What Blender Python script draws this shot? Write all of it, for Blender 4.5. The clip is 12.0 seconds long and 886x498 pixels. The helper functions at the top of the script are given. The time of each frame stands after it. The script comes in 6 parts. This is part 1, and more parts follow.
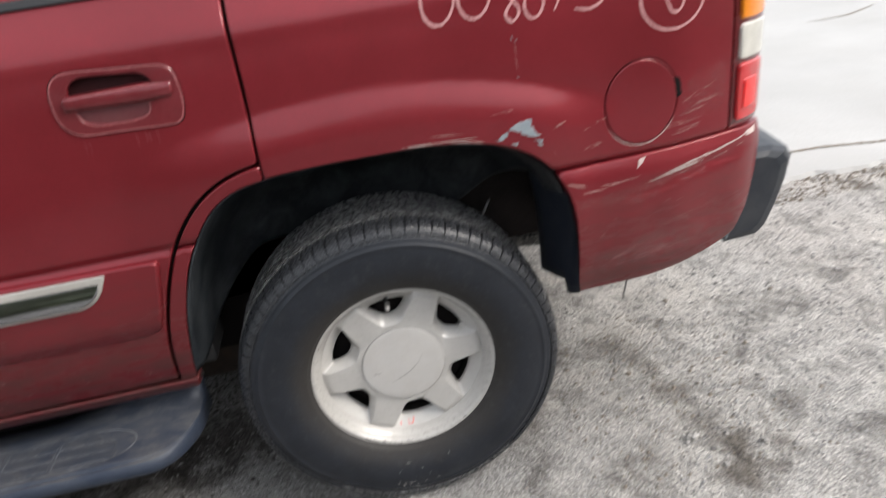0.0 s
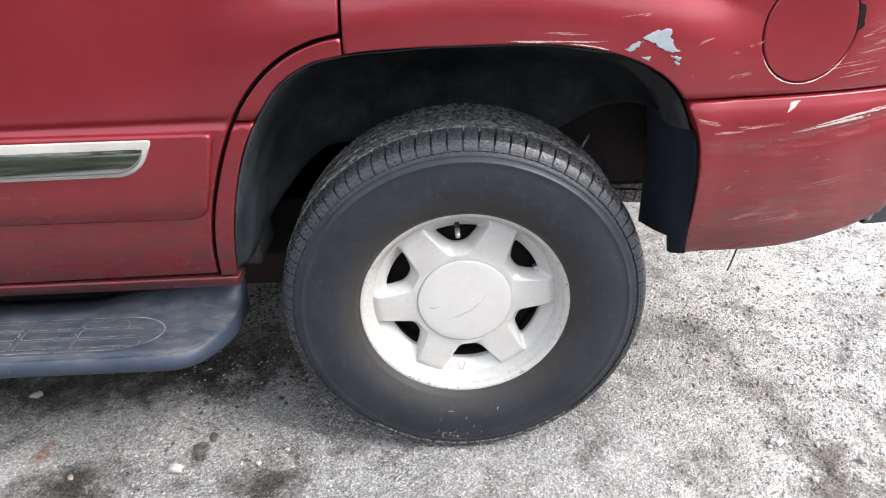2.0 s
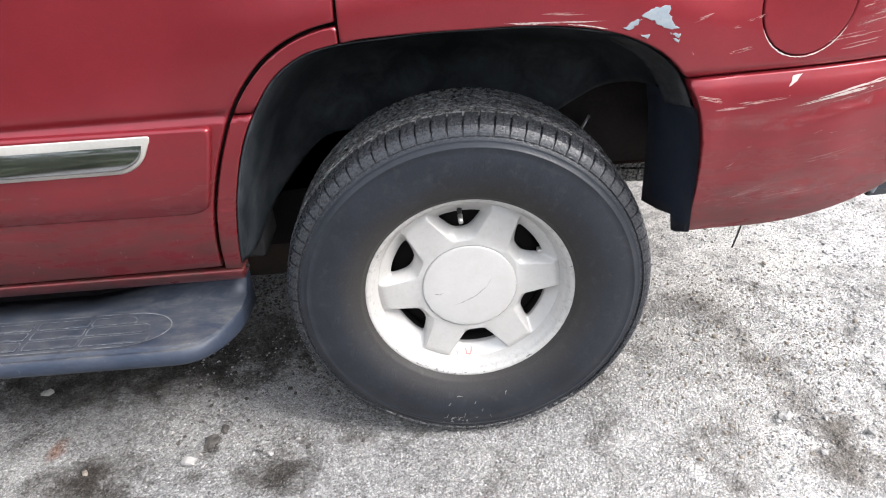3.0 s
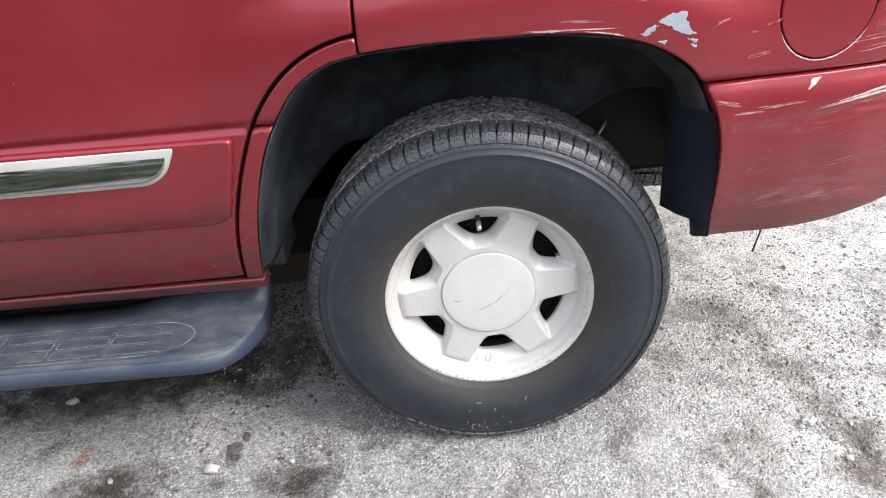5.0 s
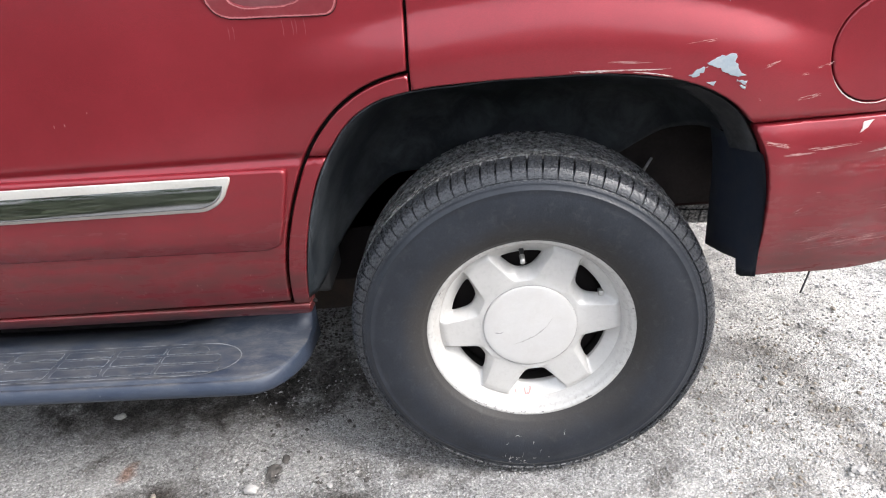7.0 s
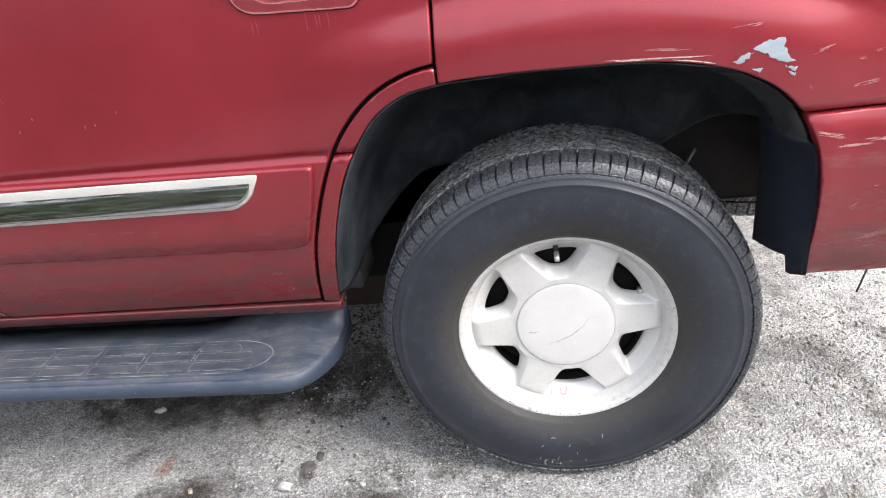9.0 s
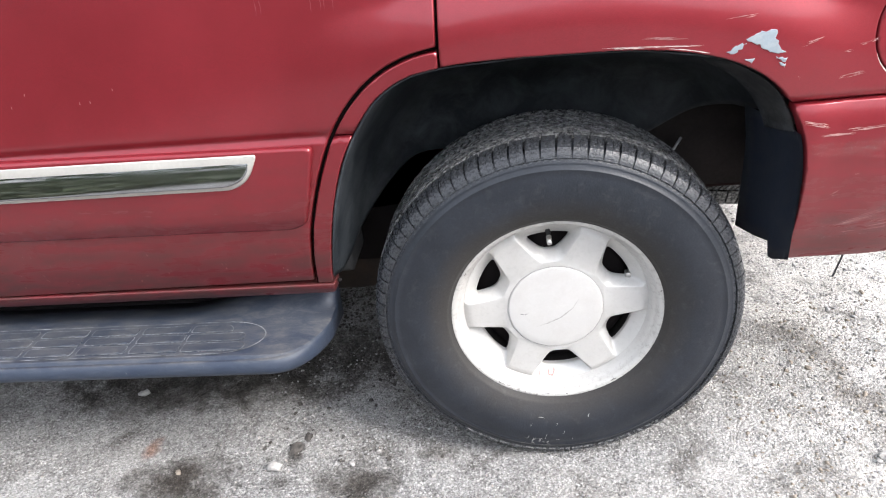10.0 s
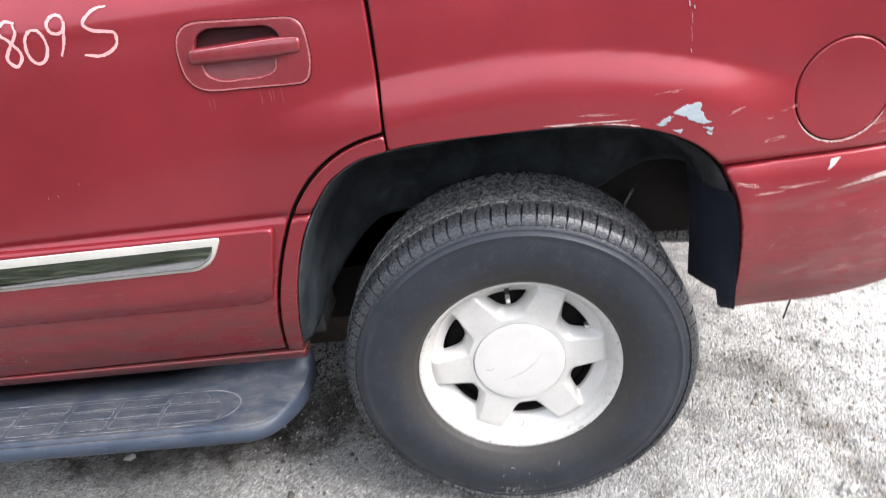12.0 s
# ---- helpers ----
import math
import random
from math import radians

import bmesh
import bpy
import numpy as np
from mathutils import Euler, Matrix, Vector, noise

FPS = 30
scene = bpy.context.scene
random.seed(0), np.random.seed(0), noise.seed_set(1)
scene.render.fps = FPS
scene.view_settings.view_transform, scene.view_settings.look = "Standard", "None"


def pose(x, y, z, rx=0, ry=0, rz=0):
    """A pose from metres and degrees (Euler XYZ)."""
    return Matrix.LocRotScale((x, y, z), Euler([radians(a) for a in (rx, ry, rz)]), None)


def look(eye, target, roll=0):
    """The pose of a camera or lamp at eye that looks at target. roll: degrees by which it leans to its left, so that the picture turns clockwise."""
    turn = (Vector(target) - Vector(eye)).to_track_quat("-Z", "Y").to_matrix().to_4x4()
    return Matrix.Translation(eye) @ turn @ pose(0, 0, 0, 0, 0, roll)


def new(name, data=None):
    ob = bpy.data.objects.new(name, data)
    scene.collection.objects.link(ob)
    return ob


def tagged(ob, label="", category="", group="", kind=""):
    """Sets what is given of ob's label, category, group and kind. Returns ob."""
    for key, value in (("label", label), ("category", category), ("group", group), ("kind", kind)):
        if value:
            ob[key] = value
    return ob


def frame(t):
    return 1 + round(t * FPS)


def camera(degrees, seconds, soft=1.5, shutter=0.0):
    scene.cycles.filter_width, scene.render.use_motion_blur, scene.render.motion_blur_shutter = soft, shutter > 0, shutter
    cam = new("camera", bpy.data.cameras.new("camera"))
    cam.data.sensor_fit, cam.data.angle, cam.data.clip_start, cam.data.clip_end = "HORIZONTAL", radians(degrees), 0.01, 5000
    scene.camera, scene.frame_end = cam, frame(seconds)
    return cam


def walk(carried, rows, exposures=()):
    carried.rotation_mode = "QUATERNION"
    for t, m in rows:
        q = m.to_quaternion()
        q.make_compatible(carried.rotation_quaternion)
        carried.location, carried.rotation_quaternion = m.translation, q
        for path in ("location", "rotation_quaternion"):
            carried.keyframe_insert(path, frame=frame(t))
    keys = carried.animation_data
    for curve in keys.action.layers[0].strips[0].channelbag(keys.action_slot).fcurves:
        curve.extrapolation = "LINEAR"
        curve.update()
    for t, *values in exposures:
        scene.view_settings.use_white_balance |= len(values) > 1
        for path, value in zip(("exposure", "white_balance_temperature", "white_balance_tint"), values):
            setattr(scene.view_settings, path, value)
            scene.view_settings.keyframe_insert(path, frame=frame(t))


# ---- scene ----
cam = camera(67.4, 12.0, 1.1, 0.2)
PATH = [
    (0, (-0.014, -1.259, 1.29), (0.188, 0.53, 0.419), -8.8),
    (0.1, (-0.019, -1.237, 1.249), (0.090, 0.513, 0.330), -9.1),
    (0.3, (-0.051, -1.208, 1.196), (0.000, 0.543, 0.273), -7.7),
    (0.5, (-0.089, -1.173, 1.167), (0.048, 0.565, 0.187), -5.4),
    (0.7, (-0.109, -1.161, 1.150), (-0.010, 0.563, 0.181), -5.5),
    (1, (-0.154, -1.136, 1.163), (-0.019, 0.586, 0.154), -4.6),
    (1.2, (-0.164, -1.141, 1.160), (-0.012, 0.538, 0.121), -3.3),
    (1.5, (-0.152, -1.132, 1.147), (-0.099, 0.573, 0.102), -4.3),
    (1.7, (-0.122, -1.124, 1.133), (-0.118, 0.583, 0.130), -3.7),
    (2, (-0.058, -1.111, 1.142), (-0.033, 0.642, 0.179), -2.1),
    (2.5, (-0.036, -1.111, 1.128), (-0.045, 0.62, 0.127), -3.4),
    (3, (-0.058, -1.107, 1.145), (-0.046, 0.622, 0.141), -4.2),
    (3.5, (-0.072, -1.1, 1.145), (-0.064, 0.633, 0.147), -4.4),
    (5.5, (-0.063, -1.116, 1.159), (-0.105, 0.631, 0.188), -5.6),
    (6, (-0.062, -1.118, 1.168), (-0.112, 0.644, 0.224), -5.4),
    (6.5, (-0.069, -1.12, 1.164), (-0.145, 0.645, 0.227), -5.3),
    (7, (-0.077, -1.125, 1.168), (-0.214, 0.654, 0.265), -5.4),
    (9, (-0.051, -1.086, 1.161), (-0.326, 0.671, 0.247), -7.6),
    (9.2, (-0.050, -1.076, 1.156), (-0.312, 0.636, 0.197), -7.0),
    (9.5, (-0.082, -1.098, 1.148), (-0.348, 0.647, 0.208), -7.9),
    (10, (-0.101, -1.113, 1.165), (-0.283, 0.635, 0.211), -5.7),
    (10.5, (-0.072, -1.126, 1.168), (-0.227, 0.639, 0.24), -5.7),
    (11, (-0.059, -1.127, 1.17), (-0.214, 0.653, 0.272), -5.3),
    (11.5, (-0.05, -1.119, 1.181), (-0.222, 0.668, 0.298), -6.0),
    (11.7, (-0.027, -1.113, 1.188), (-0.214, 0.660, 0.327), -5.9),
    (11.9, (-0.015, -1.112, 1.223), (-0.186, 0.677, 0.391), -6.4),
    (12, (-0.02, -1.114, 1.262), (-0.185, 0.662, 0.358), -8.4),
]
EXPOSURES = [(0, 0.66, 6550, 10), (0.5, 1.09, 6500, 10), (1, 1.28, 6400, 10), (1.5, 1.42, 6300, 10), (2.5, 1.48, 6250, 11), (7, 1.52, 6250, 11), (9.5, 1.66, 6250, 11), (11, 1.63, 6250, 11), (12, 1.72, 6250, 11)]
walk(cam, [(t, look(eye, target, roll)) for t, eye, target, roll in PATH], EXPOSURES)

# ---- world, sun and exposure ----
world = bpy.data.worlds.new("overcast_sky")
scene.world = world
world.use_nodes = True
wn, wl = world.node_tree.nodes, world.node_tree.links
sky = wn.new("ShaderNodeTexSky")
sky.sky_type, sky.sun_disc = "NISHITA", False
sky.sun_elevation, sky.sun_rotation = radians(42), radians(117)
sky.air_density, sky.dust_density, sky.ozone_density = 1.0, 3.0, 1.0
pale = wn.new("ShaderNodeHueSaturation")
pale.inputs["Saturation"].default_value = 0.68
wl.new(sky.outputs[0], pale.inputs["Color"])
veil = wn.new("ShaderNodeMix")
veil.data_type = "RGBA"
veil.inputs[0].default_value = 0.55
veil.inputs[7].default_value = (6.8, 7.0, 7.3, 1)
wl.new(pale.outputs[0], veil.inputs[6])
wl.new(veil.outputs[2], wn["Background"].inputs["Color"])
wn["Background"].inputs["Strength"].default_value = 0.15
sun = new("sun", bpy.data.lights.new("sun", "SUN"))
sun.data.energy, sun.data.angle, sun.data.color = 1.75, radians(24), (1.0, 0.955, 0.90)
sun.matrix_world = look((3.6, -1.85, 3.6), (0, 0, 0))


# ---- materials ----
def nodes_of(name):
    m = bpy.data.materials.new(name)
    m.use_nodes = True
    return m, m.node_tree.nodes, m.node_tree.links, m.node_tree.nodes["Principled BSDF"]


def noise_node(n, l, vec, scale, detail=4.0, rough=0.55, distort=0.0):
    t = n.new("ShaderNodeTexNoise")
    t.inputs["Scale"].default_value, t.inputs["Detail"].default_value = scale, detail
    t.inputs["Roughness"].default_value, t.inputs["Distortion"].default_value = rough, distort
    l.new(vec, t.inputs["Vector"])
    return t.outputs["Fac"]


def ramp(n, l, fac, stops):
    r = n.new("ShaderNodeValToRGB")
    e = r.color_ramp.elements
    while len(e) < len(stops):
        e.new(0.5)
    for el, (p, c) in zip(e, stops):
        el.position, el.color = p, (c if len(c) == 4 else (*c, 1)) if not isinstance(c, (int, float)) else (c, c, c, 1)
    l.new(fac, r.inputs[0])
    return r.outputs[0]


def blend(n, l, fac, a, b, mode="MIX"):
    m = n.new("ShaderNodeMix")
    m.data_type, m.blend_type = "RGBA", mode
    for sock, v in ((m.inputs[0], fac), (m.inputs[6], a), (m.inputs[7], b)):
        if hasattr(v, "is_linked"):
            l.new(v, sock)
        elif isinstance(v, (int, float)):
            sock.default_value = v
        else:
            sock.default_value = (*v, 1)
    return m.outputs[2]


def sums(n, l, op, a, b):
    m = n.new("ShaderNodeMath")
    m.operation = op
    for sock, v in zip(m.inputs, (a, b)):
        if hasattr(v, "is_linked"):
            l.new(v, sock)
        else:
            sock.default_value = v
    return m.outputs[0]


def bump(n, l, b, height, strength, dist=0.002):
    k = n.new("ShaderNodeBump")
    k.inputs["Strength"].default_value, k.inputs["Distance"].default_value = strength, dist
    l.new(height, k.inputs["Height"])
    l.new(k.outputs[0], b.inputs["Normal"])
    return k


def material(name, base, rough=0.5, metal=0.0, vary=0.25, large=6, fine=180, relief=0.15, dust=None, amount=0.4, coat=0.0, spec=0.5):
    """A worn surface: its colour varied at two scales, fine relief, and dust in patches where given."""
    m, n, l, b = nodes_of(name)
    v = n.new("ShaderNodeTexCoord").outputs["Object"]
    big, small = noise_node(n, l, v, large, 5), noise_node(n, l, v, fine, 3)
    lo, hi = tuple(c * (1 - vary) for c in base), tuple(min(1, c * (1 + vary)) for c in base)
    col = blend(n, l, ramp(n, l, big, [(0.3, 0.0), (0.7, 1.0)]), lo, hi)
    col = blend(n, l, 0.35 * vary, col, ramp(n, l, small, [(0.35, 0.0), (0.65, 1.0)]), "OVERLAY")
    if dust:
        patch = noise_node(n, l, v, large * 1.7, 8, 0.65, 0.4)
        fac = sums(n, l, "MULTIPLY", ramp(n, l, patch, [(0.42, 0.0), (0.72, 1.0)]), amount)
        col = blend(n, l, fac, col, dust)
    l.new(col, b.inputs["Base Color"])
    l.new(ramp(n, l, big, [(0.2, max(0.0, rough - 0.08)), (0.8, min(1, rough + 0.1))]), b.inputs["Roughness"])
    b.inputs["Metallic"].default_value, b.inputs["Coat Weight"].default_value = metal, coat
    b.inputs["Specular IOR Level"].default_value = spec
    b.inputs["Coat Roughness"].default_value = 0.06
    if relief:
        bump(n, l, b, small, relief, 0.0015)
    return m


def paint_material():
    """Dark red metallic car paint under a worn clear coat, splashed with dried dirt low down."""
    m, n, l, b = nodes_of("red_paint")
    v = n.new("ShaderNodeTexCoord").outputs["Object"]
    big, flake = noise_node(n, l, v, 3.0, 6, 0.6), noise_node(n, l, v, 900, 2)
    col = blend(n, l, ramp(n, l, big, [(0.35, 0.0), (0.7, 1.0)]), (0.180, 0.0116, 0.0182), (0.234, 0.0172, 0.0257))
    col = blend(n, l, 0.10, col, ramp(n, l, flake, [(0.4, 0.0), (0.6, 1.0)]), "OVERLAY")
    z = n.new("ShaderNodeSeparateXYZ")
    l.new(v, z.inputs[0])
    low = n.new("ShaderNodeMapRange")
    for k, value in zip(range(1, 5), (0.79, 0.46, 0.0, 1.0)):
        low.inputs[k].default_value = value
    l.new(z.outputs["Z"], low.inputs[0])
    streak = n.new("ShaderNodeMapping")
    streak.inputs["Scale"].default_value = (1.0, 1.0, 4.0)
    l.new(v, streak.inputs["Vector"])
    film = noise_node(n, l, streak.outputs[0], 9, 8, 0.65, 0.3)
    spots = noise_node(n, l, v, 130, 2, 0.5)
    # dried dirt film, darkened further to carry the lower body's shade
    film_f = sums(n, l, "MULTIPLY", ramp(n, l, film, [(0.36, 0.08), (0.62, 0.75)]), low.outputs[0])
    spot_f = sums(n, l, "MULTIPLY", ramp(n, l, spots, [(0.70, 0.0), (0.76, 0.5)]), low.outputs[0])
    dirt = sums(n, l, "MAXIMUM", film_f, spot_f)
    col = blend(n, l, dirt, col, (0.062, 0.033, 0.027))
    l.new(col, b.inputs["Base Color"])
    b.inputs["Metallic"].default_value = 0.4
    b.inputs["Specular IOR Level"].default_value = 0.3
    l.new(ramp(n, l, big, [(0.2, 0.42), (0.8, 0.52)]), b.inputs["Roughness"])
    b.inputs["Coat Weight"].default_value, b.inputs["Coat IOR"].default_value = 0.68, 1.50
    l.new(sums(n, l, "ADD", sums(n, l, "MULTIPLY", dirt, 0.5), 0.16), b.inputs["Coat Roughness"])
    wave = noise_node(n, l, v, 1.7, 2)
    bump(n, l, b, wave, 0.06, 0.02)
    return m


def sidewall_material():
    """Black rubber with a slight sheen, brown with dust near the bead and faintly rubbed further out."""
    m, n, l, b = nodes_of("tyre_rubber")
    v = n.new("ShaderNodeTexCoord").outputs["Object"]
    flat = n.new("ShaderNodeMapping")
    flat.inputs["Scale"].default_value = (1, 0, 1)
    l.new(v, flat.inputs["Vector"])
    size = n.new("ShaderNodeVectorMath")
    size.operation = "LENGTH"
    l.new(flat.outputs[0], size.inputs[0])
    big, small = noise_node(n, l, v, 14, 6, 0.6, 0.3), noise_node(n, l, v, 260, 3)
    rad = sums(n, l, "ADD", size.outputs["Value"], sums(n, l, "MULTIPLY", sums(n, l, "SUBTRACT", big, 0.5), 0.05))
    col = blend(n, l, ramp(n, l, big, [(0.3, 0.0), (0.7, 1.0)]), (0.0115, 0.0135, 0.018), (0.0195, 0.0225, 0.029))
    col = blend(n, l, ramp(n, l, rad, [(0.225, 0.75), (0.275, 0.0)]), col, (0.030, 0.026, 0.022))
    rubs = noise_node(n, l, v, 42, 8, 0.7, 0.5)
    col = blend(n, l, ramp(n, l, rubs, [(0.54, 0.0), (0.76, 0.26)]), col, (0.085, 0.085, 0.086))
    col = blend(n, l, 0.12, col, ramp(n, l, small, [(0.35, 0.0), (0.65, 1.0)]), "OVERLAY")
    l.new(col, b.inputs["Base Color"])
    l.new(ramp(n, l, rad, [(0.235, 0.66), (0.300, 0.36)]), b.inputs["Roughness"])
    b.inputs["Specular IOR Level"].default_value = 0.38
    bump(n, l, b, sums(n, l, "ADD", small, sums(n, l, "MULTIPLY", rubs, 1.5)), 0.2, 0.0015)
    return m


def alloy_material():
    """Silver wheel paint, dulled by grime that gathers towards the outer lip."""
    m, n, l, b = nodes_of("painted_alloy")
    v = n.new("ShaderNodeTexCoord").outputs["Object"]
    flat = n.new("ShaderNodeMapping")
    flat.inputs["Scale"].default_value = (1, 0, 1)
    l.new(v, flat.inputs["Vector"])
    size = n.new("ShaderNodeVectorMath")
    size.operation = "LENGTH"
    l.new(flat.outputs[0], size.inputs[0])
    big, small, speck = noise_node(n, l, v, 14, 5), noise_node(n, l, v, 320, 3), noise_node(n, l, v, 95, 8, 0.7, 0.6)
    col = blend(n, l, ramp(n, l, big, [(0.3, 0.0), (0.7, 1.0)]), (0.455, 0.440, 0.418), (0.515, 0.500, 0.478))
    worn = sums(n, l, "MULTIPLY", ramp(n, l, size.outputs["Value"], [(0.190, 0.25), (0.207, 1.0)]), ramp(n, l, speck, [(0.50, 0.0), (0.68, 0.62)]))
    col = blend(n, l, worn, col, (0.23, 0.215, 0.195))
    film = sums(n, l, "MULTIPLY", ramp(n, l, size.outputs["Value"], [(0.1905, 0.0), (0.194, 0.30)]), ramp(n, l, big, [(0.35, 0.3), (0.6, 1.0)]))
    col = blend(n, l, film, col, (0.30, 0.285, 0.265))
    l.new(col, b.inputs["Base Color"])
    l.new(ramp(n, l, speck, [(0.4, 0.36), (0.7, 0.55)]), b.inputs["Roughness"])
    b.inputs["Metallic"].default_value, b.inputs["Coat Weight"].default_value, b.inputs["Coat Roughness"].default_value = 0.15, 0.3, 0.1
    bump(n, l, b, small, 0.05, 0.0015)
    return m


def step_material(name, dark, light, much):
    """Blue-black moulded plastic with smeared grey-brown dust on what faces up."""
    m, n, l, b = nodes_of(name)
    v = n.new("ShaderNodeTexCoord").outputs["Object"]
    drawn = n.new("ShaderNodeMapping")
    drawn.inputs["Scale"].default_value = (0.35, 1.0, 1.0)
    l.new(v, drawn.inputs["Vector"])
    big, small = noise_node(n, l, v, 9, 6, 0.65, 0.5), noise_node(n, l, v, 330, 3)
    smear, rubbed = noise_node(n, l, drawn.outputs[0], 48, 9, 0.72, 0.8), noise_node(n, l, v, 130, 6, 0.7, 0.4)
    up = n.new("ShaderNodeSeparateXYZ")
    l.new(n.new("ShaderNodeNewGeometry").outputs["Normal"], up.inputs[0])
    lie = ramp(n, l, up.outputs["Z"], [(0.60, 0.12), (0.97, much)])
    dust = sums(n, l, "MULTIPLY", lie, sums(n, l, "ADD", ramp(n, l, big, [(0.40, 0.10), (0.62, 0.60)]), ramp(n, l, smear, [(0.46, 0.0), (0.66, 0.75)])))
    col = blend(n, l, ramp(n, l, smear, [(0.3, 0.0), (0.7, 1.0)]), dark, light)
    col = blend(n, l, dust, col, (0.115, 0.113, 0.110))
    col = blend(n, l, ramp(n, l, rubbed, [(0.63, 0.0), (0.72, 0.35)]), col, (0.17, 0.17, 0.17))
    l.new(col, b.inputs["Base Color"])
    l.new(ramp(n, l, smear, [(0.3, 0.40), (0.7, 0.62)]), b.inputs["Roughness"])
    b.inputs["Specular IOR Level"].default_value = 0.4
    bump(n, l, b, small, 0.3, 0.0015)
    return m


def lens_material(name, colour, rough=0.12):
    m, n, l, b = nodes_of(name)
    v = n.new("ShaderNodeTexCoord").outputs["Object"]
    cell = n.new("ShaderNodeTexVoronoi")
    cell.inputs["Scale"].default_value = 120
    l.new(v, cell.inputs["Vector"])
    l.new(blend(n, l, ramp(n, l, noise_node(n, l, v, 20), [(0.3, 0.0), (0.7, 1.0)]), tuple(c * 0.75 for c in colour), colour), b.inputs["Base Color"])
    b.inputs["Roughness"].default_value, b.inputs["Coat Weight"].default_value = rough, 1.0
    b.inputs["Subsurface Weight"].default_value = 0.0
    bump(n, l, b, cell.outputs["Distance"], 0.25, 0.002)
    return m


def darkened(n, l, v, col):
    """The stains and painted shade on the ground, which darken the grains that lie in them."""
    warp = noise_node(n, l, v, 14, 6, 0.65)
    for (cx, cy, sx, sy, colour, most) in STAINS_AND_SHADE:
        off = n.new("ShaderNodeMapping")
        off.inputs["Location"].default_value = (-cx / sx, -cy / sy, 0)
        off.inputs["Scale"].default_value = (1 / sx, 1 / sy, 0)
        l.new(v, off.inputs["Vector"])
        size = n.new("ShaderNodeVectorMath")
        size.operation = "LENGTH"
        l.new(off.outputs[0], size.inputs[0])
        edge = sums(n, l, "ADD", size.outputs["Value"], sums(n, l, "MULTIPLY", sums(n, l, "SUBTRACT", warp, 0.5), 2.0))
        dark_fac = ramp(n, l, edge, [(0.25, most), (1.15, 0.0)])
        col = blend(n, l, dark_fac, col, tuple(min(1.0, c * 3.2) for c in colour), "MULTIPLY")
        col = blend(n, l, sums(n, l, "MULTIPLY", dark_fac, 0.30), col, colour)
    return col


def gravel_ground():
    """Packed pale grit with dark dirt patches, oil stains, a rusty smear and shade painted below the car."""
    m, n, l, b = nodes_of("packed_gravel")
    v = n.new("ShaderNodeTexCoord").outputs["Object"]
    grains = n.new("ShaderNodeTexVoronoi")
    grains.inputs["Scale"].default_value = 380
    l.new(v, grains.inputs["Vector"])
    bits = n.new("ShaderNodeTexVoronoi")
    bits.inputs["Scale"].default_value = 165
    l.new(v, bits.inputs["Vector"])
    grey = n.new("ShaderNodeSeparateColor")
    l.new(grains.outputs["Color"], grey.inputs[0])
    grey2 = n.new("ShaderNodeSeparateColor")
    l.new(bits.outputs["Color"], grey2.inputs[0])
    col = ramp(n, l, grey.outputs[0], [(0.0, (0.20, 0.19, 0.185)), (0.35, (0.37, 0.36, 0.35)), (0.75, (0.49, 0.48, 0.47)), (1.0, (0.62, 0.61, 0.60))])
    col2 = ramp(n, l, grey2.outputs[1], [(0.0, (0.17, 0.165, 0.16)), (0.45, (0.42, 0.41, 0.39)), (1.0, (0.74, 0.72, 0.69))])
    col = blend(n, l, ramp(n, l, grey2.outputs[0], [(0.46, 0.0), (0.52, 0.6)]), col, col2)
    col = blend(n, l, ramp(n, l, bits.outputs["Distance"], [(0.30, 0.0), (0.62, 0.45)]), col, (0.14, 0.134, 0.127))
    # fine dust that hides the grain in patches, and damp dark grit between
    dusty = noise_node(n, l, v, 9.0, 8, 0.7, 0.3)
    col = blend(n, l, ramp(n, l, dusty, [(0.47, 0.0), (0.62, 0.48)]), col, (0.52, 0.51, 0.495))
    damp = noise_node(n, l, v, 22.0, 6, 0.7, 0.6)
    col = blend(n, l, ramp(n, l, damp, [(0.54, 0.0), (0.74, 0.50)]), col, (0.085, 0.080, 0.074))
    sand = noise_node(n, l, v, 2.2, 6, 0.6)
    col = blend(n, l, ramp(n, l, sand, [(0.40, 0.0), (0.68, 0.40)]), col, (0.50, 0.475, 0.44))
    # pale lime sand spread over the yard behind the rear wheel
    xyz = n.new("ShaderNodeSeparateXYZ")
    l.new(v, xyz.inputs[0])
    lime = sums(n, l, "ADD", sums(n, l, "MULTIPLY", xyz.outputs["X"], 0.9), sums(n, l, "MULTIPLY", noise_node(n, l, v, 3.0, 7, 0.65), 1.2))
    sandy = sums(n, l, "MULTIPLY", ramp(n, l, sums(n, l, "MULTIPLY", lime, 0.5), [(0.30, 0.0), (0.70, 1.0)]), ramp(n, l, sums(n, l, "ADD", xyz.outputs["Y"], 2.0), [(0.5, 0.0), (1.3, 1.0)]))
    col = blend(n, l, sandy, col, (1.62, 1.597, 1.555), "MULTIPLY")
    dirt = noise_node(n, l, v, 5.5, 9, 0.72, 0.6)
    col = blend(n, l, ramp(n, l, dirt, [(0.50, 0.0), (0.66, 0.72)]), col, (0.085, 0.075, 0.065))
    col = darkened(n, l, v, col)
    speck = noise_node(n, l, v, 290, 4, 0.75, 0.4)
    calm = sums(n, l, "SUBTRACT", 1.0, sums(n, l, "MULTIPLY", sandy, 0.45))
    col = blend(n, l, calm, col, ramp(n, l, speck, [(0.36, 0.60), (0.50, 0.98), (0.64, 1.22)]), "MULTIPLY")
    coarse = noise_node(n, l, v, 120, 5, 0.8, 0.5)
